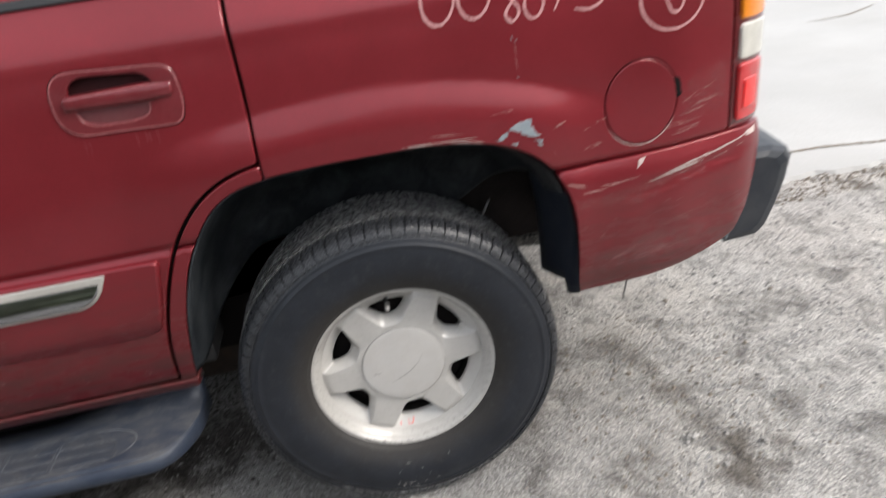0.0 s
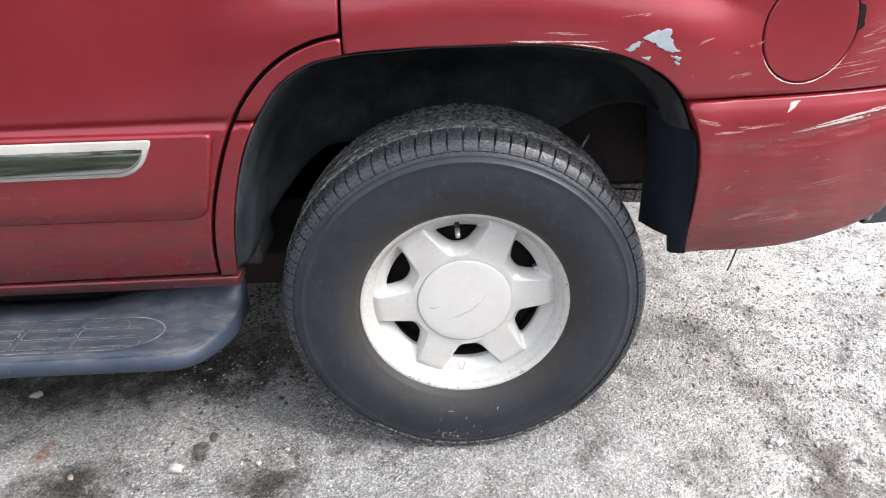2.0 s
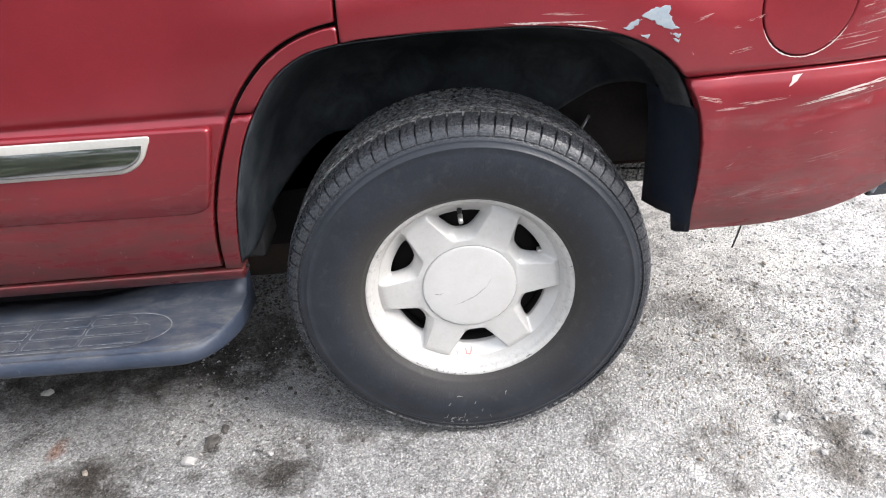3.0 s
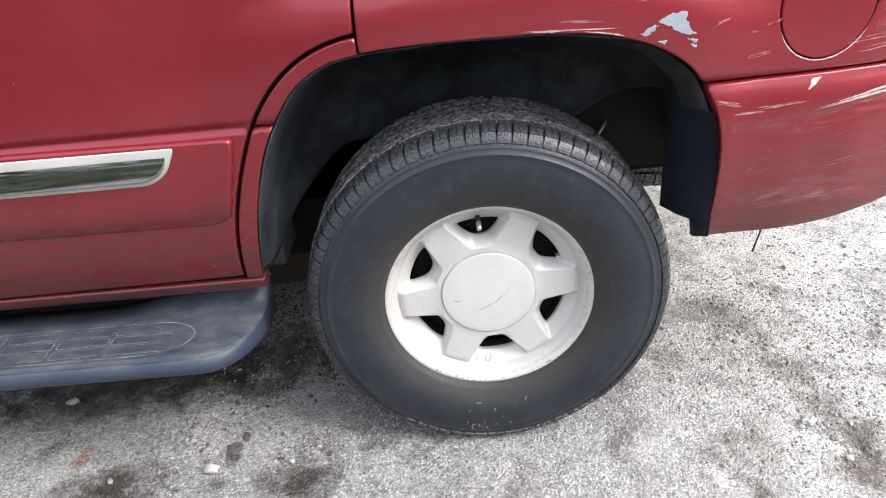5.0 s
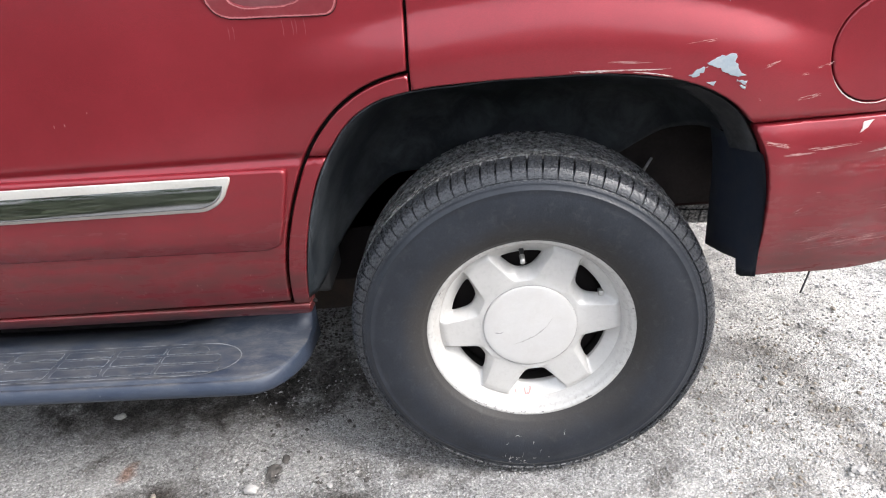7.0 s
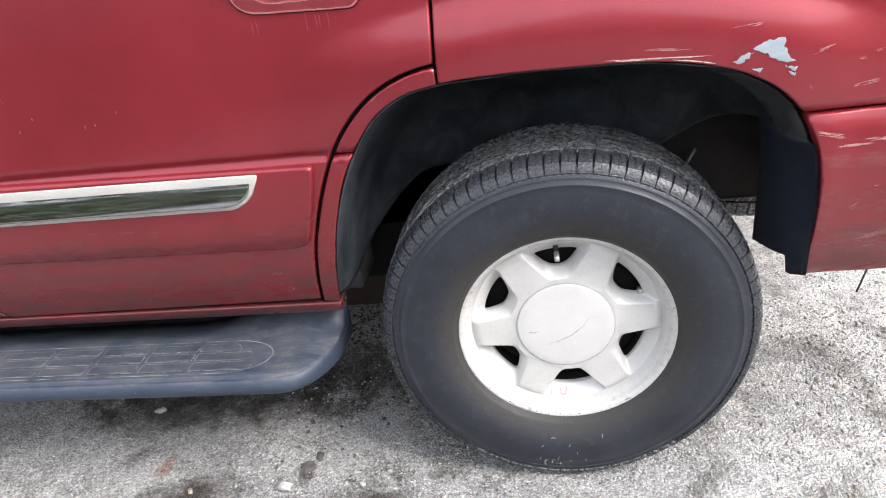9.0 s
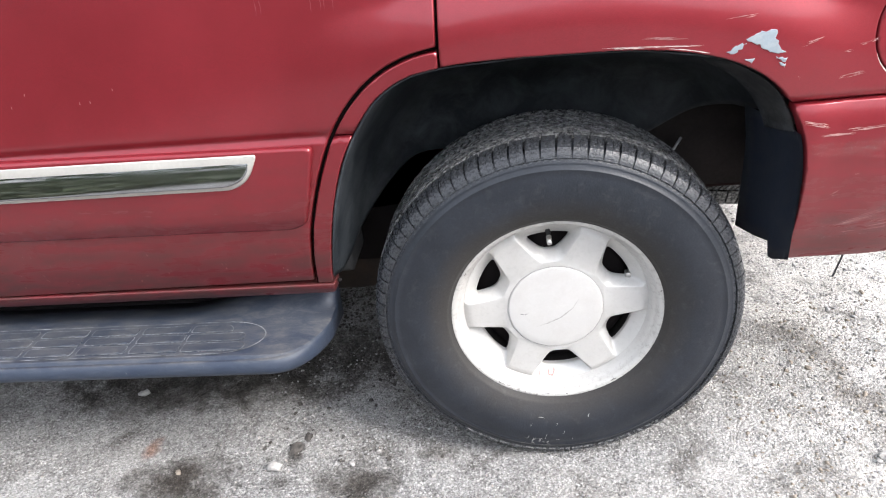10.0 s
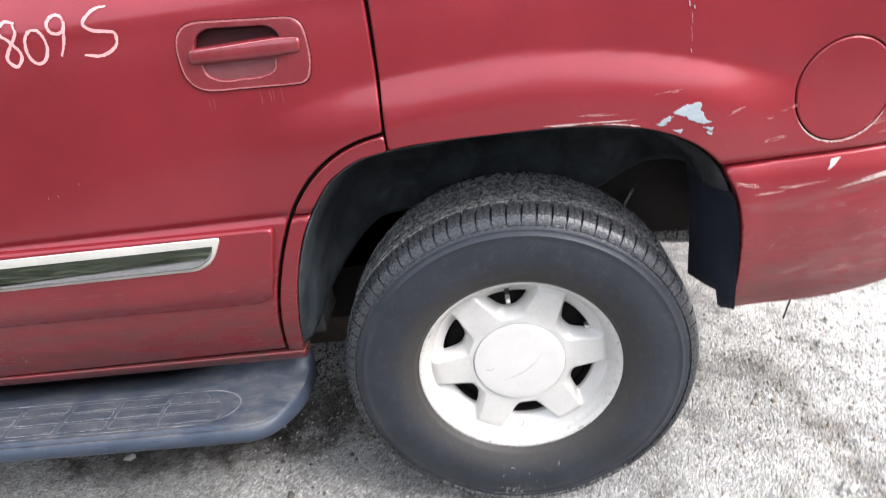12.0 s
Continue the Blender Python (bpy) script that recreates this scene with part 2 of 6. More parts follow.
    calm = sums(n, l, "SUBTRACT", 1.0, sums(n, l, "MULTIPLY", sandy, 0.75))
    col = blend(n, l, calm, col, ramp(n, l, coarse, [(0.38, 0.50), (0.52, 1.0), (0.66, 1.36)]), "MULTIPLY")
    l.new(col, b.inputs["Base Color"])
    b.inputs["Roughness"].default_value, b.inputs["Specular IOR Level"].default_value = 0.9, 0.15
    relief = sums(n, l, "ADD", sums(n, l, "MULTIPLY", grains.outputs["Distance"], -1.0), sums(n, l, "MULTIPLY", bits.outputs["Distance"], -1.6))
    lumps = noise_node(n, l, v, 45, 6, 0.7)
    bump(n, l, b, sums(n, l, "ADD", relief, sums(n, l, "MULTIPLY", lumps, 5.0)), 0.9, 0.004)
    return m


def island_stones():
    m, n, l, b = nodes_of("loose_grit")
    r = n.new("ShaderNodeNewGeometry").outputs["Random Per Island"]
    v = n.new("ShaderNodeTexCoord").outputs["Object"]
    col = ramp(n, l, r, [(0.0, (0.16, 0.153, 0.148)), (0.3, (0.27, 0.26, 0.255)), (0.75, (0.36, 0.35, 0.34)), (0.97, (0.44, 0.43, 0.42)), (1.0, (0.46, 0.39, 0.34))])
    col = blend(n, l, 0.3, col, ramp(n, l, noise_node(n, l, v, 300), [(0.3, 0.0), (0.7, 1.0)]), "OVERLAY")
    l.new(darkened(n, l, v, col), b.inputs["Base Color"])
    b.inputs["Roughness"].default_value = 0.85
    return m


# centre x, y, half sizes, colour, strength of the stains and painted shade on the ground
OIL_SHADE, RUST, SOIL_SHADE = (0.050, 0.043, 0.037), (0.24, 0.135, 0.095), (0.098, 0.088, 0.078)
STAINS_AND_SHADE = [
    (-0.880, -0.045, 0.17, 0.085, OIL_SHADE, 0.95), (-0.455, -0.065, 0.12, 0.07, OIL_SHADE, 0.8), (-0.625, 0.03, 0.025, 0.05, OIL_SHADE, 0.7), (-0.64, -0.06, 0.05, 0.03, OIL_SHADE, 0.4),
    # the wide ones below the board and body paint shade as well as dirt
    (-1.000, 0.055, 0.026, 0.05, RUST, 0.7), (-0.62, 0.42, 0.50, 0.16, OIL_SHADE, 0.7), (-1.20, 0.45, 0.40, 0.18, OIL_SHADE, 0.8), (-0.95, 0.33, 0.60, 0.13, OIL_SHADE, 0.75),
    (-1.08, 0.25, 0.34, 0.085, SOIL_SHADE, 0.62), (-0.72, 0.26, 0.26, 0.07, SOIL_SHADE, 0.55), (-0.28, 0.02, 0.06, 0.03, OIL_SHADE, 0.5), (0.30, 0.20, 0.10, 0.10, SOIL_SHADE, 0.5), (0.52, -0.20, 0.05, 0.03, SOIL_SHADE, 0.5),
    (0.675, 0.46, 0.121, 0.090, SOIL_SHADE, 0.42), (0.700, 0.37, 0.068, 0.075, SOIL_SHADE, 0.42), (0.722, 0.27, 0.054, 0.090, SOIL_SHADE, 0.42), (0.740, 0.16, 0.068, 0.090, SOIL_SHADE, 0.42),
    (0.755, 0.05, 0.068, 0.090, SOIL_SHADE, 0.42), (0.785, -0.06, 0.08, 0.07, SOIL_SHADE, 0.85), (0.765, -0.16, 0.11, 0.07, SOIL_SHADE, 0.9), (0.90, -0.10, 0.05, 0.05, SOIL_SHADE, 0.6),
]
RED = paint_material()
CHROME = material("chrome", (0.44, 0.45, 0.46), 0.06, 1.0, 0.05, relief=0.0)
BEIGE = material("trim_edge", (0.44, 0.42, 0.385), 0.35, 0.3, 0.1, relief=0.05)
ALLOY = alloy_material()
CAPMAT = material("cap_paint", (0.525, 0.510, 0.490), 0.42, 0.1, 0.05, 12, 300, 0.03, (0.40, 0.37, 0.335), 0.30, coat=0.2)
RUBBER = sidewall_material()
# the crown's pale specks are dust and sky glints painted into the colour
TREAD = material("tread_rubber", (0.030, 0.031, 0.034), 0.26, 0.0, 0.3, 90, 300, 0.6, (0.42, 0.416, 0.41), 0.9)
LUG = material("shoulder_rubber", (0.024, 0.026, 0.031), 0.27, 0.0, 0.35, 140, 230, 1.0, (0.085, 0.085, 0.084), 0.55)
LINER = material("liner_plastic", (0.0125, 0.0155, 0.0190), 0.50, 0.0, 0.3, 9, 150, 0.3, (0.088, 0.096, 0.103), 0.50, spec=0.3)
STEPMAT = step_material("step_plastic", (0.017, 0.025, 0.044), (0.023, 0.033, 0.055), 0.60)
PADMAT = step_material("pad_plastic", (0.016, 0.023, 0.038), (0.022, 0.030, 0.047), 0.50)
PADEDGE = material("worn_pad_edge", (0.135, 0.140, 0.148), 0.6, 0.0, 0.75, 34, 320, 0.3)
GREYPLASTIC = material("bumper_plastic", (0.019, 0.023, 0.031), 0.38, 0.0, 0.2, 6, 300, 0.15, (0.12, 0.12, 0.118), 0.22)
FLANGE = material("dusty_flange", (0.036, 0.037, 0.040), 0.6, 0.0, 0.3, 30, 150, 0.2, (0.12, 0.12, 0.12), 0.5)
FLAP = material("mud_guard_plastic", (0.024, 0.031, 0.049), 0.5, 0.0, 0.2, 9, 150, 0.2, (0.08, 0.082, 0.088), 0.35)
WELL_DARK = material("dark_well_panel", (0.020, 0.0165, 0.0155), 0.8, 0.0, 0.3, 12, 120, 0.5, spec=0.1)
BLACK = material("underbody_black", (0.05, 0.05, 0.052), 0.75, 0.0, 0.3, 6, 90, 0.2)
GAP = material("gap_black", (0.010, 0.008, 0.008), 0.8, 0.0, 0.2, 6, 90, 0.0, spec=0.1)
BARREL_DARK = material("dark_barrel", (0.014, 0.012, 0.011), 0.85, 0.0, 0.3, 30, 300, 0.2, spec=0.2)
GRIME = material("rim_grime", (0.40, 0.385, 0.36), 0.6, 0.0, 0.3, 40, 400, 0.2)
SCUFF = material("grey_scuff", (0.30, 0.29, 0.28), 0.6, 0.0, 0.2, 60, 500, 0.1)
RASH = material("curb_rash", (0.14, 0.132, 0.125), 0.7, 0.2, 0.4, 60, 500, 0.4)
REDOXIDE = material("red_oxide", (0.014, 0.006, 0.0055), 0.85, 0.0, 0.4, 14, 120, 0.4, spec=0.1)
IRON = material("rusty_iron", (0.030, 0.022, 0.018), 0.8, 0.2, 0.4, 14, 120, 0.4, (0.07, 0.04, 0.025), 0.5)
STEEL = material("dull_metal", (0.48, 0.47, 0.45), 0.4, 0.8, 0.15, 30, 300, 0.2)
PRIMER = material("bare_primer", (0.25, 0.29, 0.32), 0.55, 0.0, 0.12, 40, 300, 0.15, (0.40, 0.40, 0.40), 0.5)
STREAK = material("worn_streak", (0.52, 0.42, 0.39), 0.6, 0.0, 0.2, 60, 400, 0.15)
DULLRED = material("dull_red_plastic", (0.152, 0.0125, 0.0185), 0.36, 0.2, 0.12, 20, 300, 0.06, (0.24, 0.07, 0.075), 0.2, coat=0.6)
HANDLE_SHADE = material("handle_shade", (0.028, 0.005, 0.006), 0.7, 0.0, 0.2, 20, 200, 0.1, spec=0.2)
CUPMAT = material("handle_cup", (0.125, 0.026, 0.031), 0.5, 0.0, 0.08, 14, 300, 0.1, (0.20, 0.09, 0.09), 0.25)
PALE_EDGE = material("pale_red_edge", (0.33, 0.105, 0.110), 0.45, 0.1, 0.2, 50, 400, 0.05, coat=0.5)
RUNMAT = material("dried_run", (0.23, 0.040, 0.046), 0.5, 0.0, 0.2, 60, 400, 0.1)
SCRAPE = material("scraped_paint", (0.34, 0.17, 0.16), 0.6, 0.0, 0.25, 60, 500, 0.2)
CHALK = material("paint_marker", (0.56, 0.28, 0.28), 0.7, 0.0, 0.08, 60, 500, 0.1)
PINKMARK = material("pink_marker", (0.66, 0.20, 0.18), 0.7, 0.0, 0.1, 60, 500, 0.1)
DARKGLASS = material("privacy_glass", (0.012, 0.013, 0.014), 0.03, 0.0, 0.05, 3, 50, 0.0, coat=1.0)
SEAL = material("rubber_seal", (0.02, 0.02, 0.021), 0.5, 0.0, 0.1, 12, 200, 0.1)
AMBER = lens_material("amber_lens", (0.85, 0.26, 0.015))
CLEAR = lens_material("clear_lens", (0.66, 0.64, 0.58))
REDLENS = lens_material("red_lens", (0.62, 0.025, 0.030))
REFLEX = lens_material("reflector_lens", (0.92, 0.02, 0.02), 0.05)
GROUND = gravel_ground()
GRIT = island_stones()
STONE = material("pale_stone", (0.34, 0.325, 0.305), 0.85, 0.0, 0.2, 40, 300, 0.4)
SOOT = material("dark_dirt", (0.065, 0.058, 0.052), 0.95, 0.0, 0.4, 60, 300, 0.6)
PALEBITS = material("pale_bits", (0.36, 0.35, 0.335), 0.85, 0.0, 0.3, 60, 300, 0.3)
CLOD = material("brown_clod", (0.24, 0.205, 0.165), 0.95, 0.0, 0.3, 60, 300, 0.6)
CONCRETE = material("pale_concrete", (0.455, 0.45, 0.437), 0.85, 0.0, 0.10, 0.9, 60, 0.2, (0.42, 0.41, 0.39), 0.5)
GRASSMAT = material("rough_grass", (0.045, 0.056, 0.030), 0.95, 0.0, 0.55, 2.0, 30, 0.6, (0.12, 0.11, 0.08), 0.5)
LEAFMAT = material("far_leaves", (0.050, 0.075, 0.030), 0.8, 0.0, 0.4, 0.8, 9, 0.0)


def haze_material():
    """A thin rubbed film that lets the paint show through in streaks."""
    m, n, l, b = nodes_of("rubbed_haze")
    v = n.new("ShaderNodeTexCoord").outputs["Object"]
    stretch = n.new("ShaderNodeMapping")
    stretch.inputs["Scale"].default_value = (1.0, 1.0, 5.0)
    stretch.inputs["Rotation"].default_value = (0, radians(8), 0)
    l.new(v, stretch.inputs["Vector"])
    l.new(ramp(n, l, noise_node(n, l, stretch.outputs[0], 38, 7, 0.7, 0.3), [(0.47, 0.0), (0.80, 0.24)]), b.inputs["Alpha"])
    b.inputs["Base Color"].default_value = (0.42, 0.33, 0.32, 1)
    b.inputs["Roughness"].default_value = 0.6
    return m


HAZE = haze_material()
from mathutils import geometry


# ---- building helpers ----
def part(name, bm, mat, parent=None, label="", smooth=True):
    """Links a bmesh (or a mesh) as one object, under parent where given."""
    if isinstance(bm, bmesh.types.BMesh):
        me = bpy.data.meshes.new(name)
        bm.normal_update()
        bm.to_mesh(me)
        bm.free()
    else:
        me = bm
    if mat and not me.materials:
        me.materials.append(mat)
    if smooth and len(me.polygons):
        me.polygons.foreach_set("use_smooth", [True] * len(me.polygons))
    if "true_normal" in me.attributes:
        known = np.zeros(3 * len(me.vertices), np.float32)
        me.attributes["true_normal"].data.foreach_get("vector", known)
        known = known.reshape(-1, 3)
        rest = np.array([w.normal for w in me.vertices])
        me.attributes.remove(me.attributes["true_normal"])
        me.normals_split_custom_set_from_vertices(np.where(np.linalg.norm(known, axis=1)[:, None] > 0.5, known, rest).tolist())
    ob = new(name, me)
    if parent:
        ob.parent = parent
    return tagged(ob, label) if label else ob


def hermite(x, xs, ys):
    """A smooth curve through a few heights."""
    xs, ys = np.array(xs, float), np.array(ys, float)
    s = np.gradient(ys, xs)
    x = np.clip(np.asarray(x, float), xs[0], xs[-1])
    i = np.clip(np.searchsorted(xs, x) - 1, 0, len(xs) - 2)
    h = xs[i + 1] - xs[i]
    t = (x - xs[i]) / h
    return (2 * t**3 - 3 * t**2 + 1) * ys[i] + (t**3 - 2 * t**2 + t) * h * s[i] + (-2 * t**3 + 3 * t**2) * ys[i + 1] + (t**3 - t**2) * h * s[i + 1]


def ease(a, b, x):
    t = np.clip((np.asarray(x, float) - a) / (b - a), 0, 1)
    return t * t * (3 - 2 * t)


def resample(loop, step, closed=True):
    pts = np.array(list(loop) + ([loop[0]] if closed else []), float)
    out = []
    for a, b in zip(pts[:-1], pts[1:]):
        k = max(1, int(math.ceil(np.linalg.norm(b - a) / step)))
        out += [a + (b - a) * i / k for i in range(k)]
    if not closed:
        out.append(pts[-1])
    return np.array(out)


def rounded(loop, r, n=5):
    """The loop with its corners rounded by r (or by one radius a corner)."""
    out, k = [], len(loop)
    for i in range(k):
        p, a, b = (np.array(loop[j % k], float) for j in (i, i - 1, i + 1))
        ri = r[i] if isinstance(r, (list, tuple)) else r
        u, w = (a - p), (b - p)
        lu, lw = np.linalg.norm(u), np.linalg.norm(w)
        d = min(ri, lu * 0.45, lw * 0.45)
        if d < 1e-5:
            out.append(p)
            continue
        s, e = p + u / lu * d, p + w / lw * d
        for t in np.linspace(0, 1, n):
            out.append((1 - t) ** 2 * s + 2 * t * (1 - t) * p + t * t * e)
    return [tuple(q) for q in out]


def inside(P, loops):
    hit = np.zeros(len(P), bool)
    for L in loops:
        A, B = L, np.roll(L, -1, 0)
        for (ax, az), (bx, bz) in zip(A, B):
            if az == bz:
                continue
            cross = ((az > P[:, 1]) != (bz > P[:, 1])) & (P[:, 0] < (bx - ax) * (P[:, 1] - az) / (bz - az) + ax)
            hit ^= cross
    return hit


def gap_to(P, loops):
    """Distance from each point to the nearest edge of the loops."""
    best = np.full(len(P), 9.0)
    for L in loops:
        A, B = L, np.roll(L, -1, 0)
        for a, b in zip(A, B):
            ab = b - a
            t = np.clip(((P - a) @ ab) / max(1e-12, ab @ ab), 0, 1)
            best = np.minimum(best, np.linalg.norm(P - a - t[:, None] * ab, axis=1))
    return best


def sheet(outline, surf, holes=(), step=0.02, rows=(), roll=0.004, depth=0.02, lift=0.0, axis="y", edge=0.012):
    """A pressed panel: its outline (and holes) filled with a grid that lies on surf, with rolled edges turned back by depth."""
    loops = [resample(outline, edge)] + [resample(h, edge * 0.6) for h in holes]
    pts, cons, base = [], [], 0
    for L in loops:
        pts += list(L)
        cons += [(base + i, base + (i + 1) % len(L)) for i in range(len(L))]
        base += len(L)
    extra = []
    for L in loops:
        tang = np.roll(L, -1, 0) - np.roll(L, 1, 0)
        tang /= np.maximum(1e-9, np.linalg.norm(tang, axis=1))[:, None]
        nrm = np.stack([-tang[:, 1], tang[:, 0]], 1)
        for d in (0.35 * roll, roll):
            for s in (1, -1):
                Q = L + nrm * d * s
                extra.append(Q[inside(Q, loops) & (gap_to(Q, loops) > 0.8 * d)])
    lo, hi = loops[0].min(0), loops[0].max(0)
    xs = np.arange(lo[0] + step / 2, hi[0], step)
    zs = np.array(sorted(set(np.round(np.concatenate([np.arange(lo[1] + step / 2, hi[1], step), np.array([r for r in rows if lo[1] < r < hi[1]])]), 5))))
    G = np.stack(np.meshgrid(xs, zs), -1).reshape(-1, 2)
    if len(G):
        G = G[inside(G, loops)]
    if len(G):
        G = G[gap_to(G, loops) > max(roll * 1.6, step * 0.3)]
    P = np.concatenate([np.array(pts)] + extra + ([G] if len(G) else []))
    v2, _, tris, *_ = geometry.delaunay_2d_cdt([Vector(p) for p in P], cons, [], 0, 1e-6)
    V = np.array([(p.x, p.y) for p in v2])
    T = np.array([t for t in tris if len(t) == 3])
    T = T[inside(V[T].mean(1), loops)]
    d = gap_to(V, loops)
    q = np.clip(1 - d / roll, 0, 1)
    y = surf(V[:, 0], V[:, 1]) + lift + roll * (1 - np.sqrt(1 - np.minimum(q, 0.999) ** 2))
    bm = bmesh.new()
    smooth = bm.verts.layers.float_vector.new("true_normal")
    verts = [bm.verts.new(place(a, b, c, axis)) for (a, c), b in zip(V, y)]
    h = 0.006 if step > 0.0105 else 0.0015
    ga = (surf(V[:, 0] + h, V[:, 1]) - surf(V[:, 0] - h, V[:, 1])) / (2 * h)
    gc = (surf(V[:, 0], V[:, 1] + h) - surf(V[:, 0], V[:, 1] - h)) / (2 * h)
    for w, away, a, c in zip(verts, d, ga, gc):
        if away > 0.97 * roll:
            w[smooth] = Vector(place(float(a), -1.0, float(c), axis)).normalized()
    for t in T:
        try:
            bm.faces.new([verts[i] for i in t])
        except ValueError:
            pass
    for e in [e for e in bm.edges if len(e.link_faces) == 1]:
        e.tag = True
    rim = [e for e in bm.edges if e.tag]
    back = {}
    for e in rim:
        for w in e.verts:
            if w not in back:
                back[w] = bm.verts.new(w.co + Vector(place(0, depth, 0, axis)))
    for e in rim:
        a, b = e.verts
        try:
            bm.faces.new([a, b, back[b], back[a]])
        except ValueError:
            pass
    bmesh.ops.delete(bm, geom=[w for w in bm.verts if not w.link_faces], context="VERTS")
    bmesh.ops.recalc_face_normals(bm, faces=bm.faces)
    mid = max(bm.faces, key=lambda f: f.calc_area())
    if mid.normal.dot(Vector(place(0, -1, 0, axis))) < 0:
        bmesh.ops.reverse_faces(bm, faces=bm.faces)
    return bm


def place(a, b, c, axis):
    """y: the sheet stands, a along x and c up, its face towards -y. z: it lies, a along x and c along y, its face up."""
    return (a, b, c) if axis == "y" else (a, c, -b)


def lathe(profile, seg=128, bm=None):
    """Turns (radius, y) points round the y axis."""
    bm = bm or bmesh.new()
    rings = []
    for r, y in profile:
        rings.append([bm.verts.new((r * math.cos(2 * math.pi * i / seg), y, r * math.sin(2 * math.pi * i / seg))) for i in range(seg)])
    for A, B in zip(rings[:-1], rings[1:]):
        for i in range(seg):
            j = (i + 1) % seg
            bm.faces.new([A[i], A[j], B[j], B[i]])
    return bm


def disc(bm, r, y, seg=64, front=True):
    ring = [bm.verts.new((r * math.cos(2 * math.pi * i / seg), y, r * math.sin(2 * math.pi * i / seg))) for i in range(seg)]
    bm.faces.new(ring if front else ring[::-1])


def tube(points, r, seg=8, bm=None):
    """A round bar along a line of points, its ends closed; r may be a radius a point."""
    bm = bm or bmesh.new()
    P = [Vector(p) for p in points]
    rings = []
    for i, p in enumerate(P):
        d = (P[min(i + 1, len(P) - 1)] - P[max(i - 1, 0)]).normalized()
        a = d.cross(Vector((0, 0, 1)) if abs(d.z) < 0.9 else Vector((1, 0, 0))).normalized()
        b = d.cross(a)
        ri = r[i] if isinstance(r, (list, tuple)) else r
        rings.append([bm.verts.new(p + (a * math.cos(2 * math.pi * k / seg) + b * math.sin(2 * math.pi * k / seg)) * ri) for k in range(seg)])
    for A, B in zip(rings[:-1], rings[1:]):
        for k in range(seg):
            bm.faces.new([A[k], A[(k + 1) % seg], B[(k + 1) % seg], B[k]])
    bm.faces.new(rings[0][::-1])
    bm.faces.new(rings[-1])
    bmesh.ops.recalc_face_normals(bm, faces=bm.faces)
    return bm


def loft(sections, bm=None, caps=True, closed=True):
    bm = bm or bmesh.new()
    rings = [[bm.verts.new(p) for p in s] for s in sections]
    k = len(rings[0])
    for A, B in zip(rings[:-1], rings[1:]):
        for i in range(k if closed else k - 1):
            bm.faces.new([A[i], A[(i + 1) % k], B[(i + 1) % k], B[i]])
    if caps:
        bm.faces.new(rings[0][::-1])
        bm.faces.new(rings[-1])
    bmesh.ops.recalc_face_normals(bm, faces=bm.faces)
    return bm


def block(bm, lo, hi, soft=0.0):
    r = bmesh.ops.create_cube(bm, size=1.0)["verts"]
    for v in r:
        v.co = Vector([lo[i] + (v.co[i] + 0.5) * (hi[i] - lo[i]) for i in range(3)])
    if soft:
        bmesh.ops.bevel(bm, geom=[e for e in bm.edges if e.verts[0] in r and e.verts[1] in r], offset=soft, segments=2, affect="EDGES", profile=0.6)
    return bm


def ribbon(points, width, surf, lift=0.0012, jag=0.0, seed=0, axis="y", ends=0.35):
    """A thin mark that follows a line (x, z) on a surface, with uneven edges."""
    rnd = random.Random(seed)
    P = resample(points, 0.004, False)
    bm = bmesh.new()
    prev = None
    n = len(P)
    for i, p in enumerate(P):
        d = P[min(i + 1, n - 1)] - P[max(i - 1, 0)]
        d = d / max(1e-9, np.linalg.norm(d))
        nr = np.array([-d[1], d[0]])
        w = width * 0.5 * min(1.0, ends + 4 * min(i, n - 1 - i) / n)
        a, b = p + nr * w * (1 + jag * rnd.uniform(-1, 1)), p - nr * w * (1 + jag * rnd.uniform(-1, 1))
        ya, yb_ = (float(surf(np.array([q[0]]), np.array([q[1]]))[0]) - lift for q in (a, b))
        cur = (bm.verts.new(place(a[0], ya, a[1], axis)), bm.verts.new(place(b[0], yb_, b[1], axis)))
        if prev:
            bm.faces.new([prev[0], prev[1], cur[1], cur[0]])
        prev = cur
    bmesh.ops.recalc_face_normals(bm, faces=bm.faces)
    if sum(f.normal.y if axis == "y" else -f.normal.z for f in bm.faces) > 0:
        bmesh.ops.reverse_faces(bm, faces=bm.faces)
    return bm


# ---- the ground ----
def spread(lo, hi, step, far):
    """Grid lines close together between lo and hi, wider and wider out to far."""
    mid = list(np.arange(lo, hi + step / 2, step))
    out, d = [], step
    while (out[-1] if out else 0) < far:
        d *= 1.45
        out.append((out[-1] if out else 0) + d)
    return [lo - o for o in out[::-1]] + mid + [hi + o for o in out]


def ground_height(x, y):
    near = max(0.0, 1 - max(abs(x), abs(y)) / 60)
    flat = min(1.0, math.hypot(x * 0.8, y - 0.12) / 0.35)
    low = 0.010 * noise.noise((x * 2.1, y * 2.1, 3)) + 0.006 * noise.noise((x * 6, y * 6, 9))
    return near * (flat * low + 0.0034 * noise.noise((x * 24, y * 24, 1)) + 0.0018 * noise.noise((x * 70, y * 70, 5))) - 0.001


